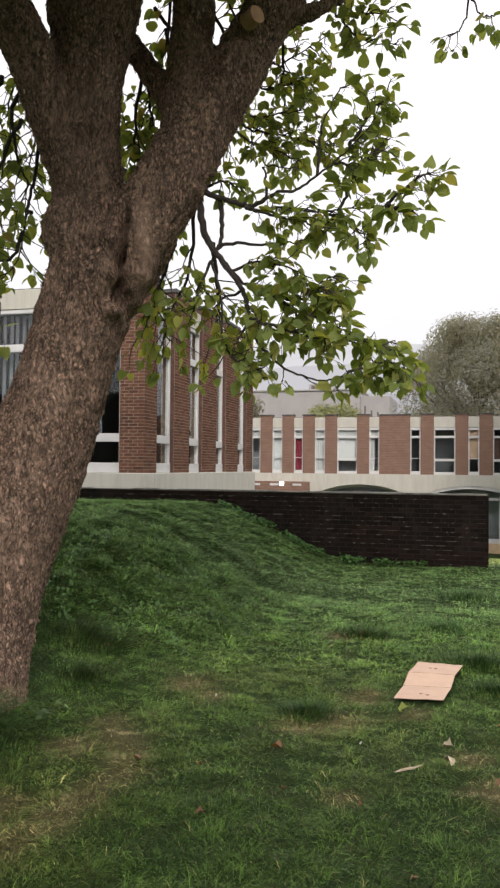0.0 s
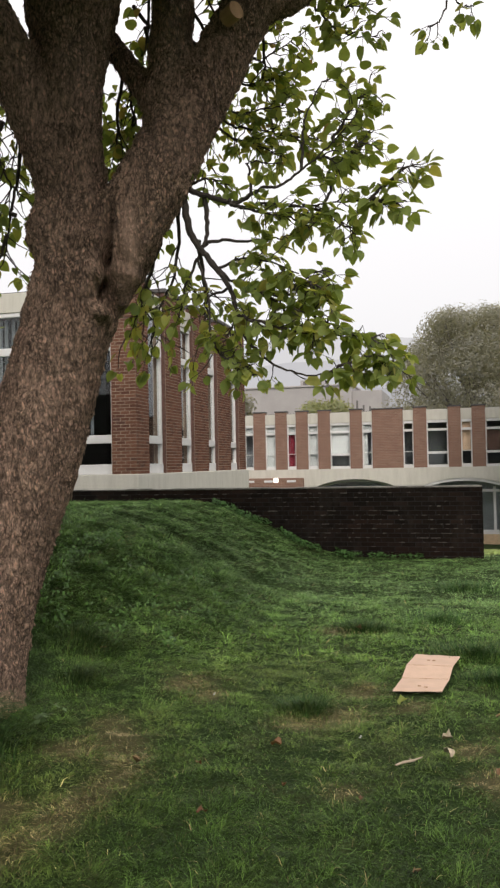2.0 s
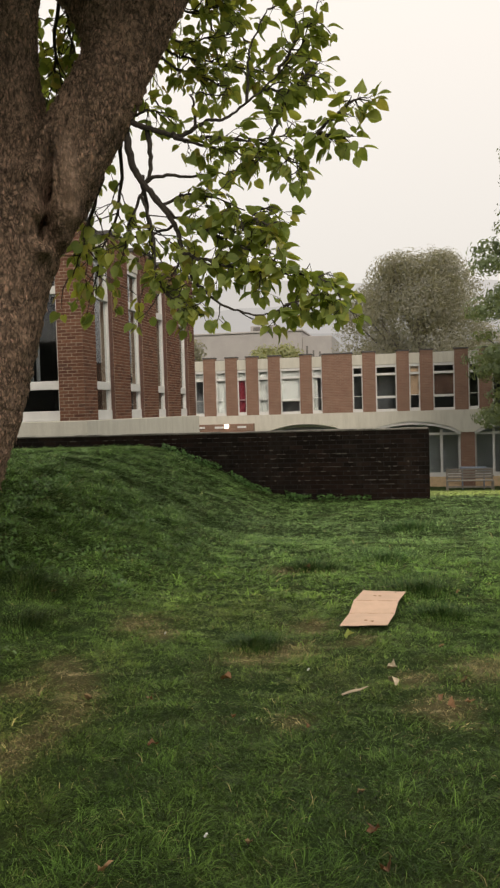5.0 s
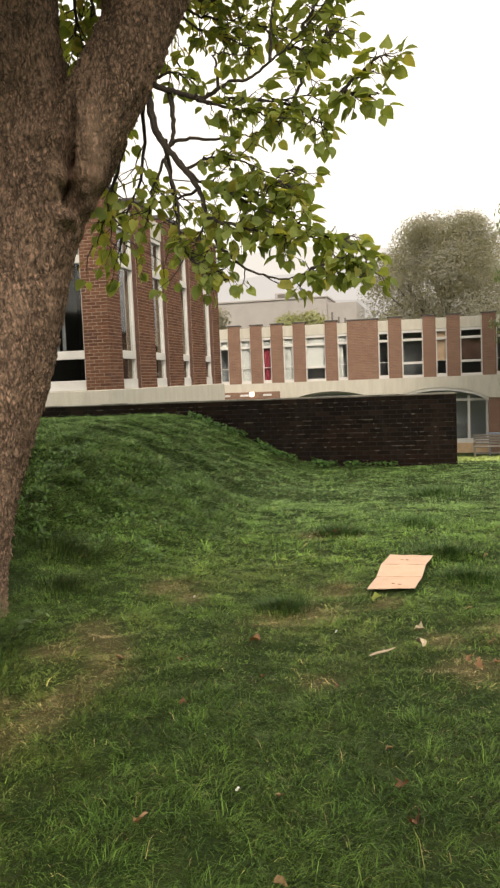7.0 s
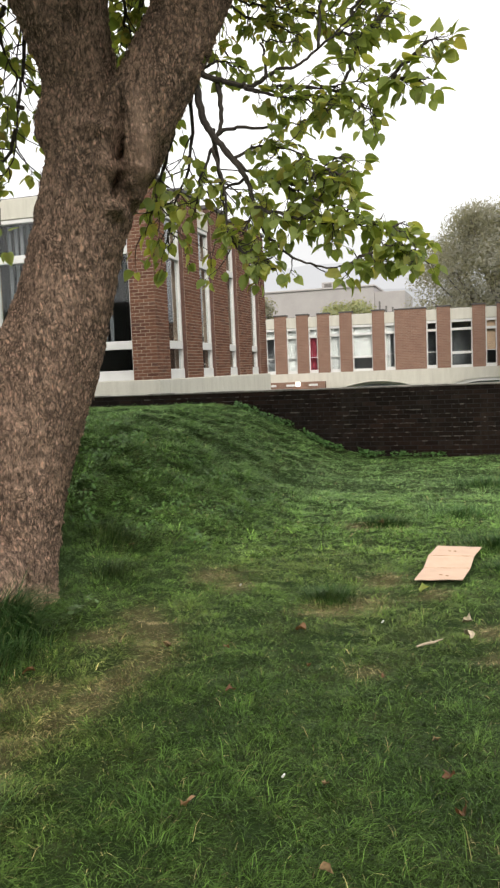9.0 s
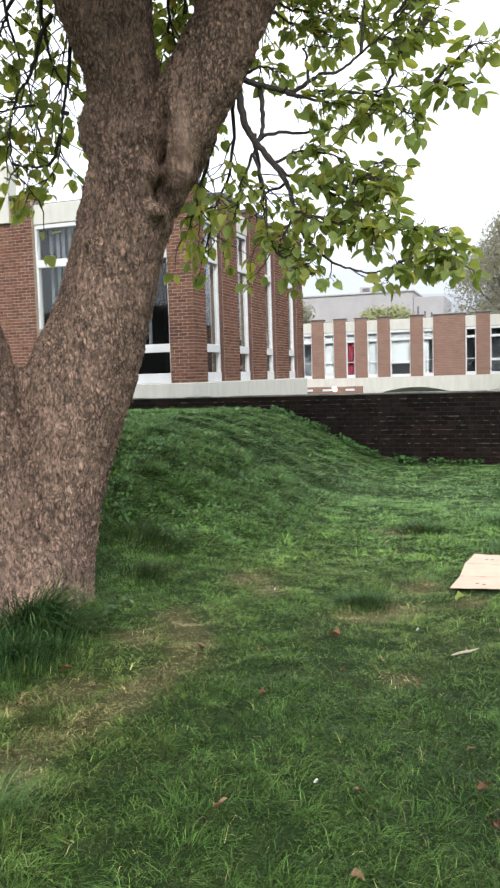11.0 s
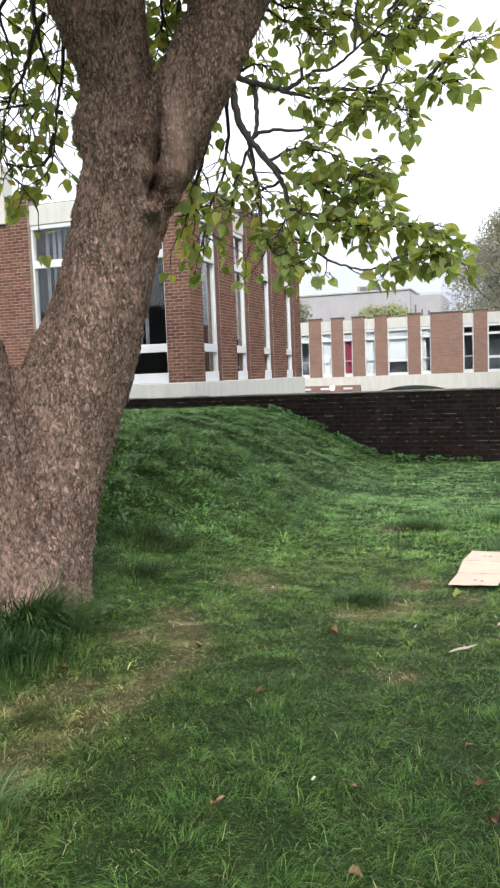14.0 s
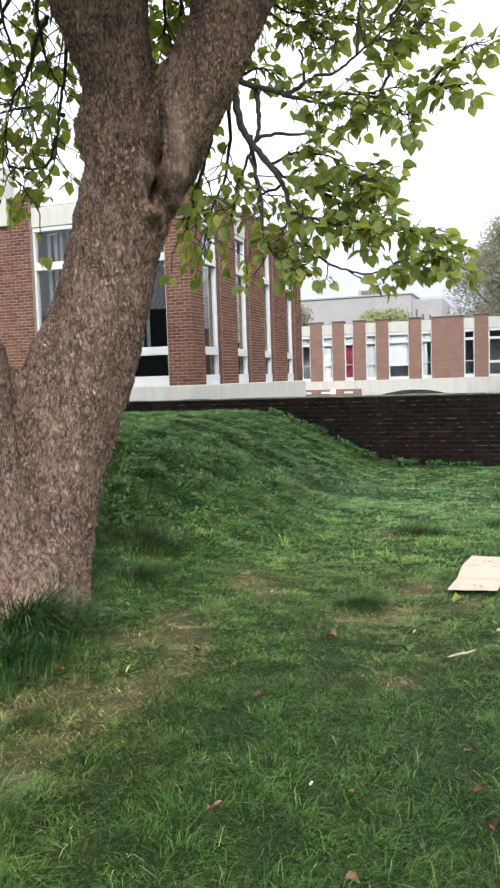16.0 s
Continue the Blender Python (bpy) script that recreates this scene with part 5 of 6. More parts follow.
# sprays a metre, their length and where along the branch they begin, for the limbs over the lawn
SPRAYS = {
    "b1": (6, 0.16, 0.8), "b1c": (34, 0.19, 0.1), "b1d": (32, 0.19, 0.1), "b1e": (9, 0.12, 0.7), "b1f": (3, 0.08, 0.8), "b2": (15, 0.17, 0.2), "b2c": (30, 0.12, 0.0), "b2d": (26, 0.14, 0.1),
    "b2e": (22, 0.15, 0.1), "b2f": (26, 0.13, 0.2), "b2g": (18, 0.16, 0.2), "b3": (10, 0.13, 0.5), "b4": (6, 0.14, 0.7), "b4e": (32, 0.12, 0.0), "b5": (24, 0.18, 0.2), "b5b": (34, 0.16, 0.1),
    "b5c": (32, 0.18, 0.1), "b5d": (26, 0.16, 0.2), "b5e": (22, 0.12, 0.1), "b7": (7, 0.14, 0.55), "b7b": (32, 0.16, 0.1), "b7c": (20, 0.14, 0.2), "b7d": (28, 0.14, 0.2), "b7e": (18, 0.13, 0.3),
    "c0": (28, 0.12, 0.2), "c1": (24, 0.2, 0.3), "c2": (15, 0.18, 0.3), "c3": (19, 0.2, 0.3), "c4": (19, 0.22, 0.3), "c5": (15, 0.22, 0.3), "b12": (20, 0.16, 0.2), "b12b": (20, 0.16, 0.2),
    "b13": (7, 0.14, 0.75), "b14": (7, 0.14, 0.75),
}
PALER = ("b7", "b7b", "b7c", "b7d", "b7e", "c1", "c2", "c3", "c4", "c5")
FRONT_SET = tuple(k for k in SPRAYS if k[0] == "b" and k not in PALER)
rt = random.Random(7)


def leaf_template():
    """A heart-shaped leaf with a folded midrib, tip along +y, unit length; (x, y, z) and faces."""
    half = [(0.0, 0.0, 0.0), (0.19, -0.07, 0.05), (0.35, 0.04, 0.10), (0.43, 0.26, 0.13), (0.39, 0.50, 0.10), (0.22, 0.76, 0.02), (0.0, 1.0, -0.12)]
    spine = [(0.0, 0.06, 0.0), (0.0, 0.28, 0.0), (0.0, 0.52, -0.02), (0.0, 0.79, -0.07)]
    v = half + [(-x, y, z) for x, y, z in half[1:-1]] + spine
    f = [(0, 1, 12), (1, 2, 12), (2, 3, 13), (2, 13, 12), (3, 4, 14), (3, 14, 13), (4, 5, 15), (4, 15, 14), (5, 6, 15)]
    mirror = {i: i + 6 for i in range(1, 6)}
    f += [tuple(mirror.get(i, i) for i in reversed(q)) for q in f]
    return np.array(v), np.array(f)


LV, LF = leaf_template()
leaves = []  # (set name, 4x4 pose)


def put_leaf(key, p, out, size, fall=1.15):
    """A leaf that hangs from p on its stalk, its tip outwards and down."""
    out = (out.normalized() + Vector((rt.gauss(0, 0.55), rt.gauss(0, 0.55), rt.gauss(0, 0.45) - fall))).normalized()
    nrm = Vector((rt.gauss(0, 0.6), rt.gauss(0, 0.6), 0.9))
    nrm = (nrm - out * nrm.dot(out)).normalized()
    m = Matrix((out.cross(nrm), out, nrm)).transposed().to_4x4()
    m.translation = p + out * 0.06
    leaves.append((key, m @ Matrix.Diagonal((size * rt.uniform(0.85, 1.1), size, size * rt.uniform(0.5, 1.6), 1))))
    return p, p + out * 0.065


def branch(key, pts, r0, density, leaf_size, side=0.38, first=0.22):
    c = curve_points(pts, 6)
    n = len(c)
    rad = [r0 * (1 - i / (n - 1)) ** 1.4 + 0.004 for i in range(n)]
    wob = [Vector(p) + Vector((rt.gauss(0, 1), rt.gauss(0, 1), rt.gauss(0, 1))) * (0.003 if r0 > 0.015 else 0.006) for p in c]
    b = part("branch", local(Shape().tube(wob, rad, 5 if key == "crown" else 8), TREE_BASE), TWIG, tree)
    sprays = Shape()
    total = sum((wob[i + 1] - wob[i]).length for i in range(n - 1))
    count = max(3, int(total * (1 - first) * density))
    for k in range(count):
        s = first + (1 - first) * (k + rt.random()) / count
        i = min(n - 2, int(s * (n - 1)))
        p, d = wob[i].copy(), (wob[i + 1] - wob[i]).normalized()
        o = Vector((rt.gauss(0, 1), rt.gauss(0, 0.8), rt.gauss(0.0, 0.75)))
        o = (o - d * o.dot(d)).normalized() * 0.9 + d * 0.6
        if key in SPRAYS:
            o.z *= 0.7
        ln = side * rt.uniform(0.35, 1.15)
        path = [p]
        for q in range(4):
            o = (o + Vector((rt.gauss(0, 0.25), rt.gauss(0, 0.25), rt.gauss(-0.02, 0.22)))).normalized()
            path.append(path[-1] + o * ln / 4)
        sprays.tube(path, [0.006, 0.005, 0.004, 0.0035, 0.002], 3 if key == "crown" else 4)
        for q in (2, 3, 4, 4, 4):
            if rt.random() < 0.82 and (key != "crown" or q > 2):
                a, e = put_leaf(key, path[q], o + Vector((rt.gauss(0, 0.8), rt.gauss(0, 0.8), rt.gauss(0, 0.5))), leaf_size * rt.uniform(0.6, 1.2), 0.6 if key in SPRAYS else 0.9)
                if key != "crown":
                    sprays.tube([a, e], [0.002, 0.0015], 3)
    part("twig_spray", local(sprays, TREE_BASE), TWIG, b, kind="stuff")


DENSITY = {"n1": 12, "n2": 11, "n3": 18, "n5": 16, "n6": 12, "m1": 30, "m2": 28, "m3": 26, "m4": 12, "m5": 12, "m6": 32, "m7": 32, "m8": 32, "l4": 9, "l5": 10, "l6": 15, "l7": 18, "l8": 18, "l9": 18, "b8": 20, "b9": 20, "b10": 22}
THICK = {"b4": 0.026, "b1": 0.018, "b2": 0.013, "b3": 0.013, "b7": 0.016, "l4": 0.016, "l5": 0.016, "l6": 0.014, "l7": 0.014}
for key, pts in BRANCHES.items():
    if key in SPRAYS:
        per, reach, first = SPRAYS[key]
        branch(key, pts, THICK.get(key, 0.008), per * 1.15, 0.092 if key in FRONT_SET else 0.085, reach, first)
    else:
        branch(key, pts, THICK.get(key, 0.013), DENSITY.get(key, 10), 0.092)
# the crown above and behind, out of view, thickened to shade trunk and lawn
for k in range(300):
    a, h = rt.uniform(0, 6.283), rt.uniform(5.4, 9.0)
    start = Vector((-2.4 + rt.gauss(0, 0.6), 5.2 + rt.gauss(0, 0.5), h - 0.6))
    reach = rt.uniform(1.2, 4.2)
    d = Vector((math.cos(a), math.sin(a), 0))
    pts = [start, start + d * reach * 0.4 + Vector((0, 0, 0.4)), start + d * reach * 0.75 + Vector((0, 0, 0.35)), start + d * reach + Vector((0, 0, -0.1))]
    low = min(min(p.z - 0.45 - (2.1 + 0.62 * max(0.0, p.y - 0.3)) for p in pts[1:]), 9)
    if low < 0:
        continue
    branch("crown", pts, 0.025, 9, 0.24, 0.6)

leaf_meshes = []
for k in range(3):
    w = LV.copy()
    w[:, 2] += (0.05, -0.04, 0.0)[k] * np.sin(w[:, 1] * 5 + k)
    w[:, 0] += 0.05 * (k - 1) * w[:, 1] ** 2
    w[12:, 2] += 0.0
    me = array_mesh("leaf", w, LF)
    smooth(me)
    me.materials.append(LEAF)
    leaf_meshes.append(me)
front = [m for key, m in leaves if key in FRONT_SET]
for k, m in enumerate(front[:300]):
    ob = new("leaf", leaf_meshes[k % 3])
    ob.parent = tree
    ob.matrix_basis = Matrix.Translation(-TREE_BASE) @ m


def leaf_cloud(name, mats, mat, label):
    ms = np.array([np.array(m) for m in mats])
    lv, lf = (LV, LF) if name != "upper_crown" else (LV[[0, 3, 6, 8, 13]], np.array([(0, 1, 4), (1, 2, 4), (0, 4, 3), (3, 4, 2)]))
    v = np.einsum("nij,kj->nki", ms[:, :3, :3], lv) + ms[:, None, :3, 3] - np.array(TREE_BASE)
    f = (np.arange(len(ms))[:, None, None] * len(lv) + lf[None]).reshape(-1, 3)
    me = array_mesh(name, v.reshape(-1, 3), f)
    smooth(me)
    return part(name, me, mat, tree, label, kind="stuff")


leaf_cloud("foliage", front[300:] + [m for key, m in leaves if key in SPRAYS and key not in FRONT_SET and key not in PALER], LEAF_STUFF, "broad green heart-shaped leaves")
leaf_cloud("upper_crown", [m for key, m in leaves if key == "crown"], LEAF_STUFF, "high green leaves of the crown")
leaf_cloud("yellow_foliage", [m for key, m in leaves if key in PALER or key in ("b8", "b9", "b10", "l4", "l5", "l6", "l7", "l8", "l9", "m1", "m2", "m3", "m4", "m5", "m6", "m7", "m8", "n1", "n2", "n3", "n5", "n6")], LEAF_YELLOW, "yellowing broad leaves")
# ---------------------------------------------------------------- trees and buildings in the distance
def crown_mesh(name, seed, clumps, per, size, flat=1.0):
    """Small leaf cards in clumps (x, y, z, radius), each clump flattened to a tier."""
    r = np.random.RandomState(seed)
    cs = np.array(clumps)
    k = r.choice(len(cs), per, p=cs[:, 3] ** 2 / (cs[:, 3] ** 2).sum())
    d = r.normal(0, 1, (per, 3))
    d /= np.linalg.norm(d, axis=1)[:, None]
    p = cs[k, :3] + d * cs[k, 3:4] * r.uniform(0.2, 1.0, (per, 1)) ** 0.5 * np.array((1, 1, flat))
    a = np.cross(d, r.normal(0, 1, (per, 3))) + 0.2 * r.normal(0, 1, (per, 3))
    a /= np.linalg.norm(a, axis=1)[:, None]
    b = np.cross(d, a) + 0.2 * r.normal(0, 1, (per, 3))
    b /= np.linalg.norm(b, axis=1)[:, None]
    s = size * r.uniform(0.5, 1.3, (per, 1))
    v = np.stack([p - a * s, p + b * s * 0.5 + d * s * 0.25, p + a * s, p - b * s * 0.5 + d * s * 0.25], 1)
    f = np.arange(per * 4).reshape(-1, 4)
    me = array_mesh(name, v.reshape(-1, 3), f)
    smooth(me)
    return me


def far_tree(name, label, base, height, width, seed, n_clumps, per, size, leaf, bark, trunk_r, low=0.25, squash=1.0, flat=1.0):
    r = random.Random(seed)
    bx, by = base
    bz = float(ground_z(np.array(bx), np.array(by)))
    ob = tagged(new(name), label, "tree" if height > 4 else "bush")
    ob.location = (bx, by, bz)
    wood = Shape().tube([(0, 0, -0.3), (0.02 * width, 0, height * 0.3), (-0.02 * width, 0.1, height * 0.55), (0, 0, height * 0.85)], [trunk_r * 1.3, trunk_r, trunk_r * 0.6, trunk_r * 0.15], 10)
    clumps = []
    for k in range(n_clumps):
        t = r.uniform(0, 1)
        z = height * (low + (0.97 - low) * t)
        # dome outline, wider below the middle
        prof = math.sqrt(max(0.03, 1 - (max(0.0, t - 0.3) / 0.72) ** 2 - 0.25 * max(0.0, 0.3 - t)))
        a, q = r.uniform(0, 6.283), math.sqrt(r.uniform(0.1, 1))
        cr = width * r.uniform(0.06, 0.145) * squash
        x, y = math.cos(a) * q * (width / 2 - cr * 0.8) * prof, math.sin(a) * q * (width / 2 - cr * 0.8) * prof
        clumps.append((x, y, min(z, height - cr), cr))
        if k % 9 == 0:
            wood.tube([(0, 0, height * (0.2 + 0.3 * t)), (x * 0.5, y * 0.5, z * 0.75), (x, y, z)], [trunk_r * 0.4, trunk_r * 0.22, trunk_r * 0.06], 6)
    part("trunk", wood, bark, ob)
    part("crown", crown_mesh("crown", seed, clumps, per, size, flat), leaf, ob, kind="stuff")
    return ob


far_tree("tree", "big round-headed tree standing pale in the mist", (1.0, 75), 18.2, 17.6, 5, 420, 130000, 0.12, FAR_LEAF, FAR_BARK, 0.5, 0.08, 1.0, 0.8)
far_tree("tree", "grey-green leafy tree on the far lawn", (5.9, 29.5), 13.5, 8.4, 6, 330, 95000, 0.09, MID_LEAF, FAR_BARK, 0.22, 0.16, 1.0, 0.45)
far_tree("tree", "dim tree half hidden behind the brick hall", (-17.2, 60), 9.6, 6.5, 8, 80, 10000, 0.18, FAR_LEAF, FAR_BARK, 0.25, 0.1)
far_tree("bush", "yellow-green rounded bush behind the flat roof", (-9.4, 55.5), 8.5, 7.0, 9, 110, 14000, 0.12, BUSH_LEAF, FAR_BARK, 0.15, 0.1)

mist_block = tagged(new("pale_block"), "pale flat-roofed block fading into the mist", "building")
MO = Vector((-20, 107, -2.3))
mist_block.location = MO
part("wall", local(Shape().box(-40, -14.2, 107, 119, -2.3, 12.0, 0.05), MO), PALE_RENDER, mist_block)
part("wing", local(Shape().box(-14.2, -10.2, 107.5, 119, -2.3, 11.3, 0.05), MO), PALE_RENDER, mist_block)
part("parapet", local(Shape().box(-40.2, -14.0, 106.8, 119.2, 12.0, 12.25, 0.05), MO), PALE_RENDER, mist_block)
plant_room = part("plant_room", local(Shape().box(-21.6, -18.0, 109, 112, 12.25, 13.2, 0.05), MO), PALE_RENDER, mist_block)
for x in (-21.2, -19.6):
    part("louvre", local(Shape().box(x, x + 1.0, 108.9, 109.2, 12.5, 13.0, 0.02), MO), FAR_BARK, plant_room, "grey louvre")
tiled = tagged(new("low_house"), "low brown-roofed house dim behind the flat roof", "house")
tiled.location = (-13, 70, -2.3)
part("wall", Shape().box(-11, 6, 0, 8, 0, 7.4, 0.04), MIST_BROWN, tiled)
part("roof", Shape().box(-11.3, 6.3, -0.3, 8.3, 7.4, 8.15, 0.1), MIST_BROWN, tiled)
for k, x in enumerate((-5.55, -5.2, -4.85, -4.6)):
    h = (0.95, 0.6, 0.5, 0.35)[k]
    thing("flue_pipe", Shape().tube([(x, 44, 3.9), (x, 44, 4.3 + h * 0.75)], [0.06, 0.05], 8), "thin dark flue pipe rising from the roof", "pipe", FAR_BARK, group="roof flues")

# backdrop sheets that glow, each farther one paler to stand for mist
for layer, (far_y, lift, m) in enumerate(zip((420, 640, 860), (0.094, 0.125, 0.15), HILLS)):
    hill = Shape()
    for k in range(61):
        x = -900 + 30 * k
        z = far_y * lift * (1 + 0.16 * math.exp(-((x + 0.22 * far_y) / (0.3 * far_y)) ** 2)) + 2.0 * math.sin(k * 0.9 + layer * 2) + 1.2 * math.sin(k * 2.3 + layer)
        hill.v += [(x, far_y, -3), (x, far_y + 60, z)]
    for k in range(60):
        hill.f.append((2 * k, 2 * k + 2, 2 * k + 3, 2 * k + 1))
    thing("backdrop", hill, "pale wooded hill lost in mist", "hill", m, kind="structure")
# unseen wall, added so that window glass mirrors dark instead of bright sky
thing("backdrop", Shape().box(-90, 90, -62, -61, -1, 11), "plain dark wall added behind the view for window reflections", "wall", BACK_WALL, kind="structure")
# ---------------------------------------------------------------- litter on the lawn
def gz(x, y):
    return float(ground_z(np.array(float(x)), np.array(float(y))))


# flattened carton: a creased sheet
sheet = Shape()
corners = [(-0.505, 5.49), (-0.180, 5.545), (-0.062, 6.50), (-0.405, 6.515)]
rows_n, cols_n = 14, 6
for layer in (0.0, 0.005):
    for i in range(rows_n + 1):
        t = i / rows_n
        # two creases: the middle panel tilts up
        bend = float(np.interp(t, [0, 5 / 14, 8 / 14, 1], [0.05, 0.042, 0.085, 0.062]))
        for j in range(cols_n + 1):
            s = j / cols_n
            a = Vector(corners[0]).lerp(Vector(corners[1]), s)
            b = Vector(corners[3]).lerp(Vector(corners[2]), s)
            p = a.lerp(b, t)
            sheet.v.append((p.x, p.y, bend - 0.012 + layer + 0.0015 * math.sin(j * 2 + i)))
n1 = (rows_n + 1) * (cols_n + 1)
for i in range(rows_n):
    for j in range(cols_n):
        a = i * (cols_n + 1) + j
        q = (a, a + 1, a + cols_n + 2, a + cols_n + 1)
        sheet.f += [tuple(n1 + k for k in q), tuple(reversed(q))]
rim = [j for j in range(cols_n + 1)] + [i * (cols_n + 1) + cols_n for i in range(1, rows_n + 1)] + [rows_n * (cols_n + 1) + j for j in range(cols_n - 1, -1, -1)] + [i * (cols_n + 1) for i in range(rows_n - 1, 0, -1)]
for a, b in zip(rim, rim[1:] + rim[:1]):
    sheet.f.append((a, b, b + n1, a + n1))
card = thing("cardboard_sheet", sheet, "flat creased sheet of pale brown cardboard on grass", "cardboard", CARD)

for x, y, z in ((-0.345, 5.64, 0.046), (-0.30, 5.62, 0.046), (-0.31, 6.27, 0.072), (-0.27, 6.27, 0.072)):
    part("slot", Shape().box(x, x + 0.022, y, y + 0.011, z - 0.008, z, 0.001), CARD_EDGE, card, "brown hand slot")
for t, z in ((5 / 14, 0.0425), (8 / 14, 0.085)):
    p, q = Vector(corners[0]).lerp(Vector(corners[3]), t), Vector(corners[1]).lerp(Vector(corners[2]), t)
    part("crease", Shape().tube([(p.x + 0.004, p.y, z - 0.0085), (q.x - 0.004, q.y, z - 0.0085)], [0.0032, 0.0032], 6), CARD_EDGE, card, "folded crease line")
rl = random.Random(3)


def curled_leaf(name, x, y, size, mat, label, category="leaf", lift=0.032):
    v = LV.copy()
    k = rl.uniform(1.2, 2.6)
    v[:, 0] *= rl.uniform(0.55, 0.9)
    v[:, :2] *= np.array([[1 + 0.18 * math.sin(q * 2.7 + k * 5)] for q in range(len(v))])
    v[:, 2] += 1.3 * v[:, 0] ** 2 * k + 0.5 * v[:, 1] ** 2 + 0.12 * np.sin(v[:, 1] * 7 + k * 4) + np.array([rl.gauss(0, 0.05) for _ in v])
    v[:, 0] += 0.12 * np.sin(v[:, 1] * 6 + k)
    me = array_mesh(name, v * size * 0.78, LF)
    smooth(me)
    ob = thing(name, me, label, category, mat, group="fallen leaves")
    ob.matrix_basis = pose(x, y, gz(x, y) + lift, rl.uniform(-22, 22), rl.uniform(-22, 22), rl.uniform(0, 360))
    return ob


for x, y, s in [(-1.07, 4.37, 0.09), (-0.14, 2.87, 0.08), (-1.04, 2.44, 0.06), (0.18, 4.05, 0.075), (0.12, 4.15, 0.07), (0.25, 4.14, 0.055), (-2.32, 3.47, 0.085), (-1.2, 3.42, 0.065), (-1.35, 3.93, 0.05), (-0.1, 2.61, 0.07), (-0.51, 3.73, 0.04), (-0.89, 3.8, 0.04)]:
    curled_leaf("dead_leaf", x, y, s, DEAD, "curled reddish-brown dead leaf on the grass")
for x, y, s in [(-0.57, 2.69, 0.055), (-0.23, 3.13, 0.045), (-0.5, 2.2, 0.055), (-0.96, 7.5, 0.08), (-2.86, 5.9, 0.075), (-3.95, 7.0, 0.06), (-4.25, 7.0, 0.05), (-1.7, 3.95, 0.07), (0.25, 4.45, 0.05), (0.34, 6.54, 0.06), (0.15, 5.04, 0.05), (-2.28, 3.04, 0.04)]:
    curled_leaf("dry_leaf", x, y, s, PALE_DEAD, "pale dry curled leaf lying on grass")
for x, y in ((-0.15, 4.6), (-0.11, 4.32)):
    curled_leaf("bleached_leaf", x, y, 0.085, BLEACHED, "bleached papery dead leaf on the lawn", lift=0.05)
curled_leaf("yellow_leaf", -0.45, 5.25, 0.085, LEAF_YELLOW, "yellow fallen leaf on worn turf")
for x, y in [(-1.66, 5.14), (-0.74, 2.7), (-0.6, 4.5)]:
    ob = thing("litter_scrap", Shape().box(-0.004, 0.004, -0.003, 0.003, -0.010, 0.010, 0.001), "tiny white scrap of paper in grass", "litter", WHITE, group="paper scraps")
    ob.matrix_basis = pose(x, y, gz(x, y) + 0.05, 30, 20, 40)

stick = Shape().tube([(-0.13, -0.07, 0.0), (-0.04, -0.01, 0.012), (0.03, 0.01, 0.018), (0.12, 0.08, 0.03)], [0.009, 0.016, 0.014, 0.004], 7)
stick.tube([(0.02, 0.01, 0.018), (0.0, 0.05, 0.03)], [0.006, 0.003], 5)
ob = thing("stick", stick, "pale stripped broken stick lying on the lawn", "stick", STRIPPED)
ob.location = (-0.31, 4.21, gz(-0.31, 4.21) + 0.035)
ob.rotation_euler = (0, 0, radians(12))
ob.scale = (0.6, 0.5, 0.45)
# ---------------------------------------------------------------- brick courses, last
COURSE, LONG = 0.075, 0.225


def lay(parent, origin, meshes, stuff_mat, runs, limit, name="brick"):
    """Stretcher courses. runs: (axis, plane, u0, u1, z0, z1, nearness key). The nearest are pieces, the rest is joined."""
    r = random.Random(5)
    cells = []
    for axis, plane, u0, u1, z0, z1 in runs:
        rows = int(round((z1 - z0) / COURSE))
        for i in range(rows):
            u = u0 - (LONG / 2 if i % 2 else 0)
            while u < u1 - 0.01:
                a, b = max(u, u0), min(u + LONG, u1)
                if u1 - b < 0.05:
                    b = u1
                if b - a > 0.05:
                    cells.append((axis, plane, a + 0.006, b - 0.006, z0 + i * COURSE + 0.006, z0 + (i + 1) * COURSE - 0.006))
                u += LONG
    cells.sort(key=lambda c: -round((c[2] + c[3]) / 2, 2) if c[0] == "x" else (c[2] + c[3]))
    rest = Shape()
    for k, (axis, plane, a, b, z0, z1) in enumerate(cells):
        out = r.uniform(-0.002, 0.004)
        l, h = b - a, z1 - z0
        if k < limit:
            ob = new(name, meshes[k % len(meshes)])
            ob.parent = parent
            ctr = Vector(((a + b) / 2, plane + 0.03 - out, (z0 + z1) / 2)) if axis == "x" else Vector((plane - 0.03 + out, (a + b) / 2, (z0 + z1) / 2))
            ob.matrix_basis = Matrix.Translation(ctr - origin) @ (Matrix() if axis == "x" else pose(0, 0, 0, 0, 0, 90)) @ Matrix.Diagonal((l / 0.215, 1, 1, 1))
        elif axis == "x":
            rest.box(a, b, plane - out, plane + 0.05, z0, z1)
        else:
            rest.box(plane - 0.05, plane + out, a, b, z0, z1)
    part(name + "work", local(rest, origin), stuff_mat, parent, kind="stuff")


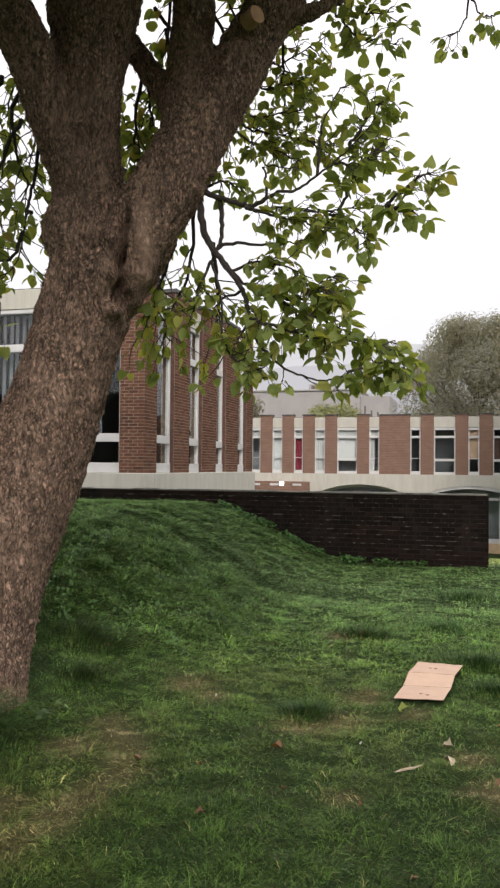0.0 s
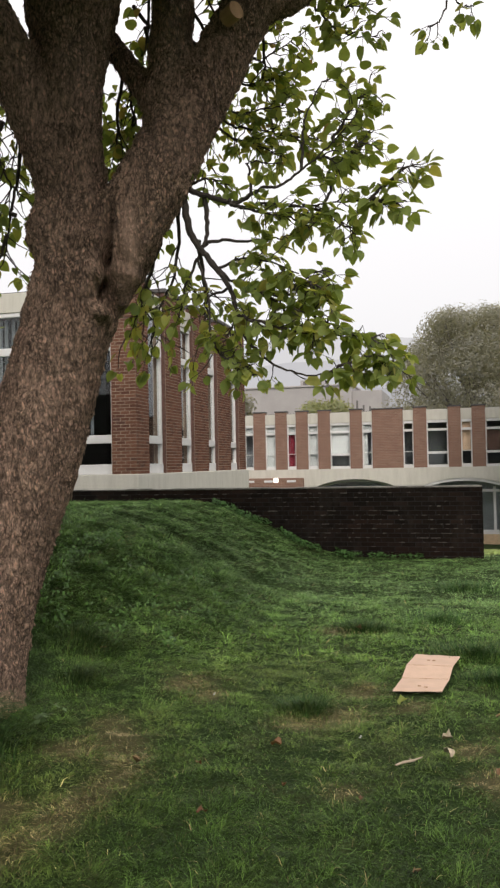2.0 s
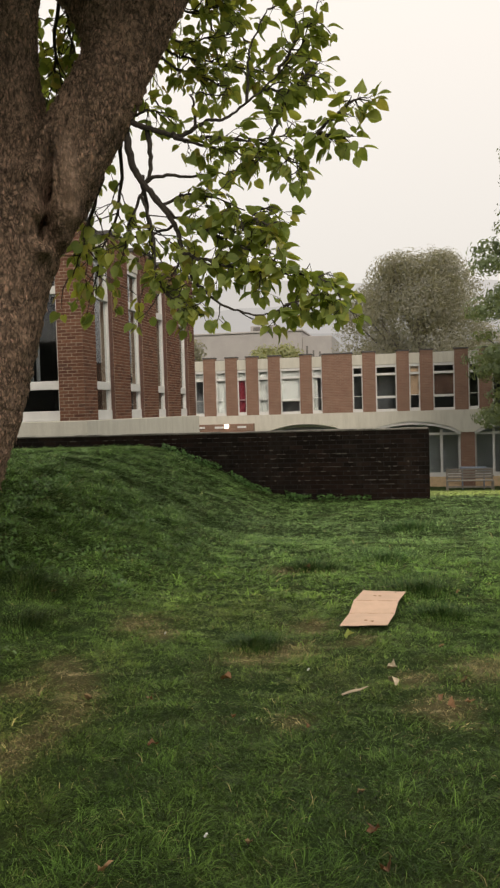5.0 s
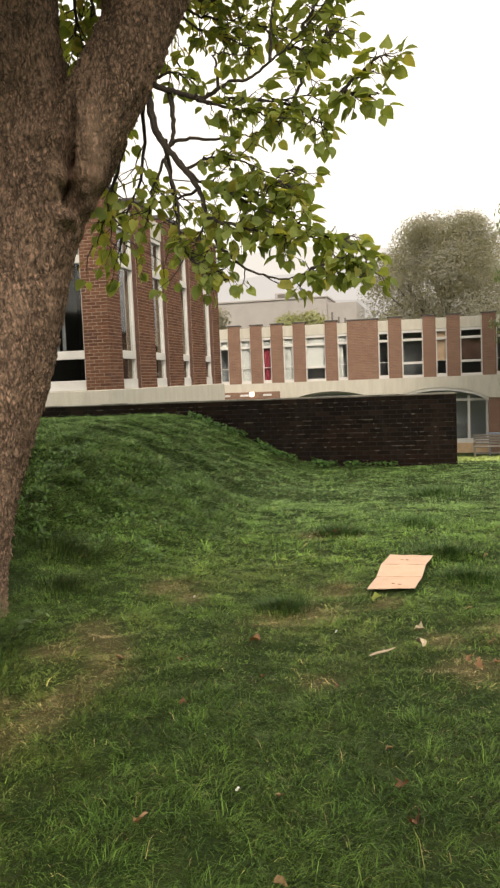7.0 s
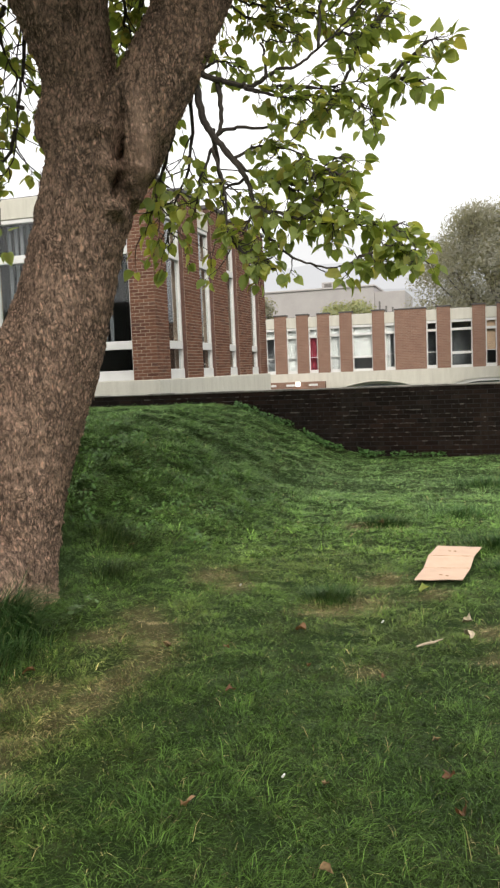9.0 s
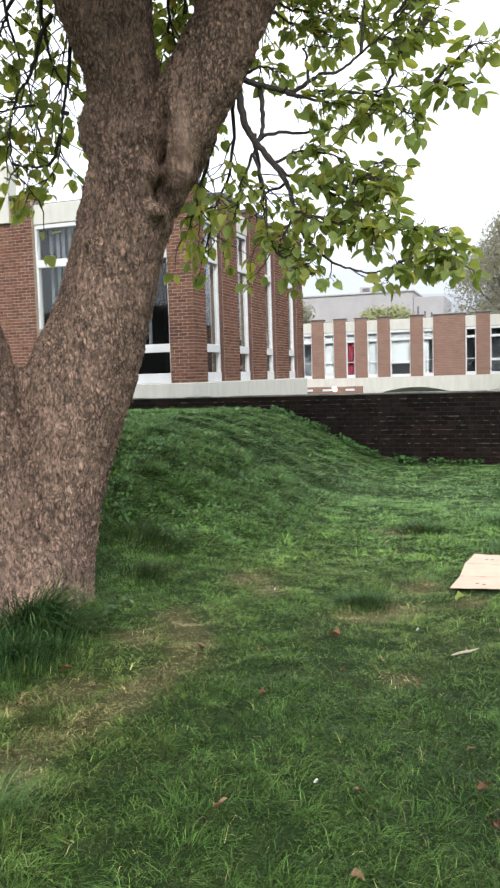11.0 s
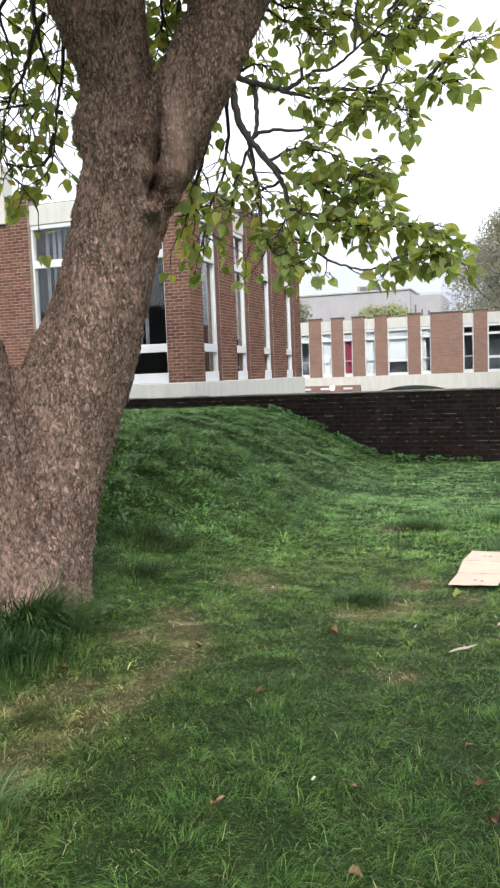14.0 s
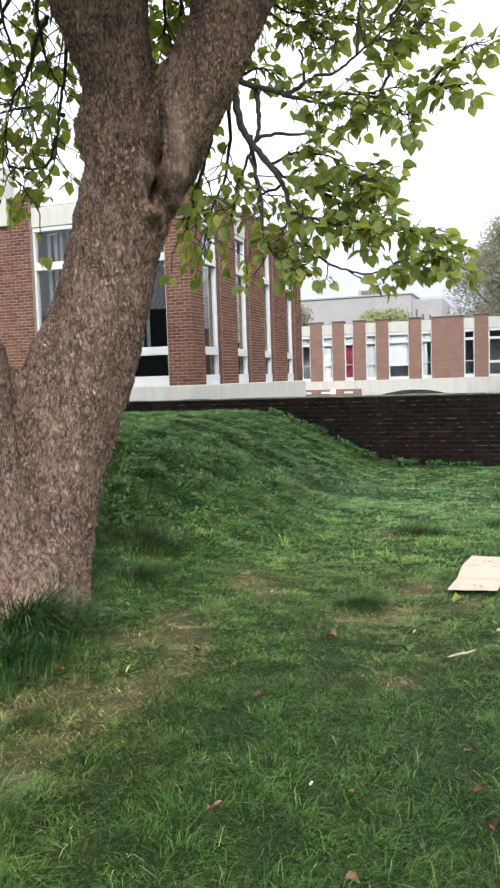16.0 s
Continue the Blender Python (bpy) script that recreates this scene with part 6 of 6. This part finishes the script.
dark_meshes = [brick_mesh("brick", 0.215, 0.06, 0.065, 0.002, s) for s in range(4)]
for me in dark_meshes:
    me.materials.append(BRICK_DARK)
lay(garden_wall, Vector((0, 0, 0)), dark_meshes, BRICK_DARK_STUFF, [("x", WALL_Y, -9.0, END_X, TOP_Z - 0.03 - 16 * COURSE, TOP_Z - 0.03)], 300)
r9 = random.Random(2)
x = LEFT_X
while x < END_X - 0.02:
    l = min(r9.uniform(0.42, 0.46), END_X + 0.01 - x)
    part("coping", Shape().box(x + 0.003, x + l - 0.003, WALL_Y - 0.008, WALL_Y + WALL_T + 0.02, TOP_Z - 0.03, TOP_Z - 0.006 + r9.uniform(-0.008, 0.006), 0.006), COPING, garden_wall)
    x += l

red_meshes = [brick_mesh("brick", 0.215, 0.06, 0.065, 0.004, s + 10) for s in range(4)]
for me in red_meshes:
    me.materials.append(BRICK_RED)
runs = [("y", HX, y0, y1, SILL, SILL + 59 * COURSE) for y0, y1 in SIDE_PIERS]
runs += [("x", HY, x0, x1, SILL, SILL + 59 * COURSE) for x0, x1 in FRONT_PIERS]
lay(hall, HALL_ORIGIN, red_meshes, BRICK_RED_STUFF, runs, 300)
# near sides of the projecting piers, their shade put into the brick colour
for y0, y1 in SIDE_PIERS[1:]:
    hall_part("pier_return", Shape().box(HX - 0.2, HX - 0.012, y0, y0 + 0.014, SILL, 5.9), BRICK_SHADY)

# pale lime bloom in the joints of the blackened wall
bloom = Shape()
spots = [(r9.uniform(-5.5, END_X - 0.3), r9.uniform(0.25, TOP_Z - 0.1), r9.uniform(0.15, 0.5)) for _ in range(16)]
for k in range(300):
    sx, sz, sr = spots[int(r9.random() ** 1.5 * 16)]
    cx = min(max(r9.gauss(sx, sr), -6.0), END_X - 0.12) if k % 3 else r9.uniform(-5.5, END_X - 0.12)
    z = min(r9.gauss(sz, sr * 0.5), TOP_Z - 0.1) if k % 3 else r9.uniform(0.2, TOP_Z - 0.1)
    z = TOP_Z - 0.03 - round((TOP_Z - 0.03 - z) / COURSE) * COURSE
    l, h = r9.uniform(0.008, 0.09) * (2.2 if k % 7 == 0 else 1), r9.uniform(0.004, 0.014)
    bloom.box(cx - l / 2, min(cx + l / 2, END_X - 0.02), WALL_Y - 0.0055, WALL_Y + 0.01, z - h / 2 + r9.uniform(-0.01, 0.01), z + h / 2)
part("lime_bloom", bloom, LIME, garden_wall, "pale lime bloom in the joints", kind="stuff")
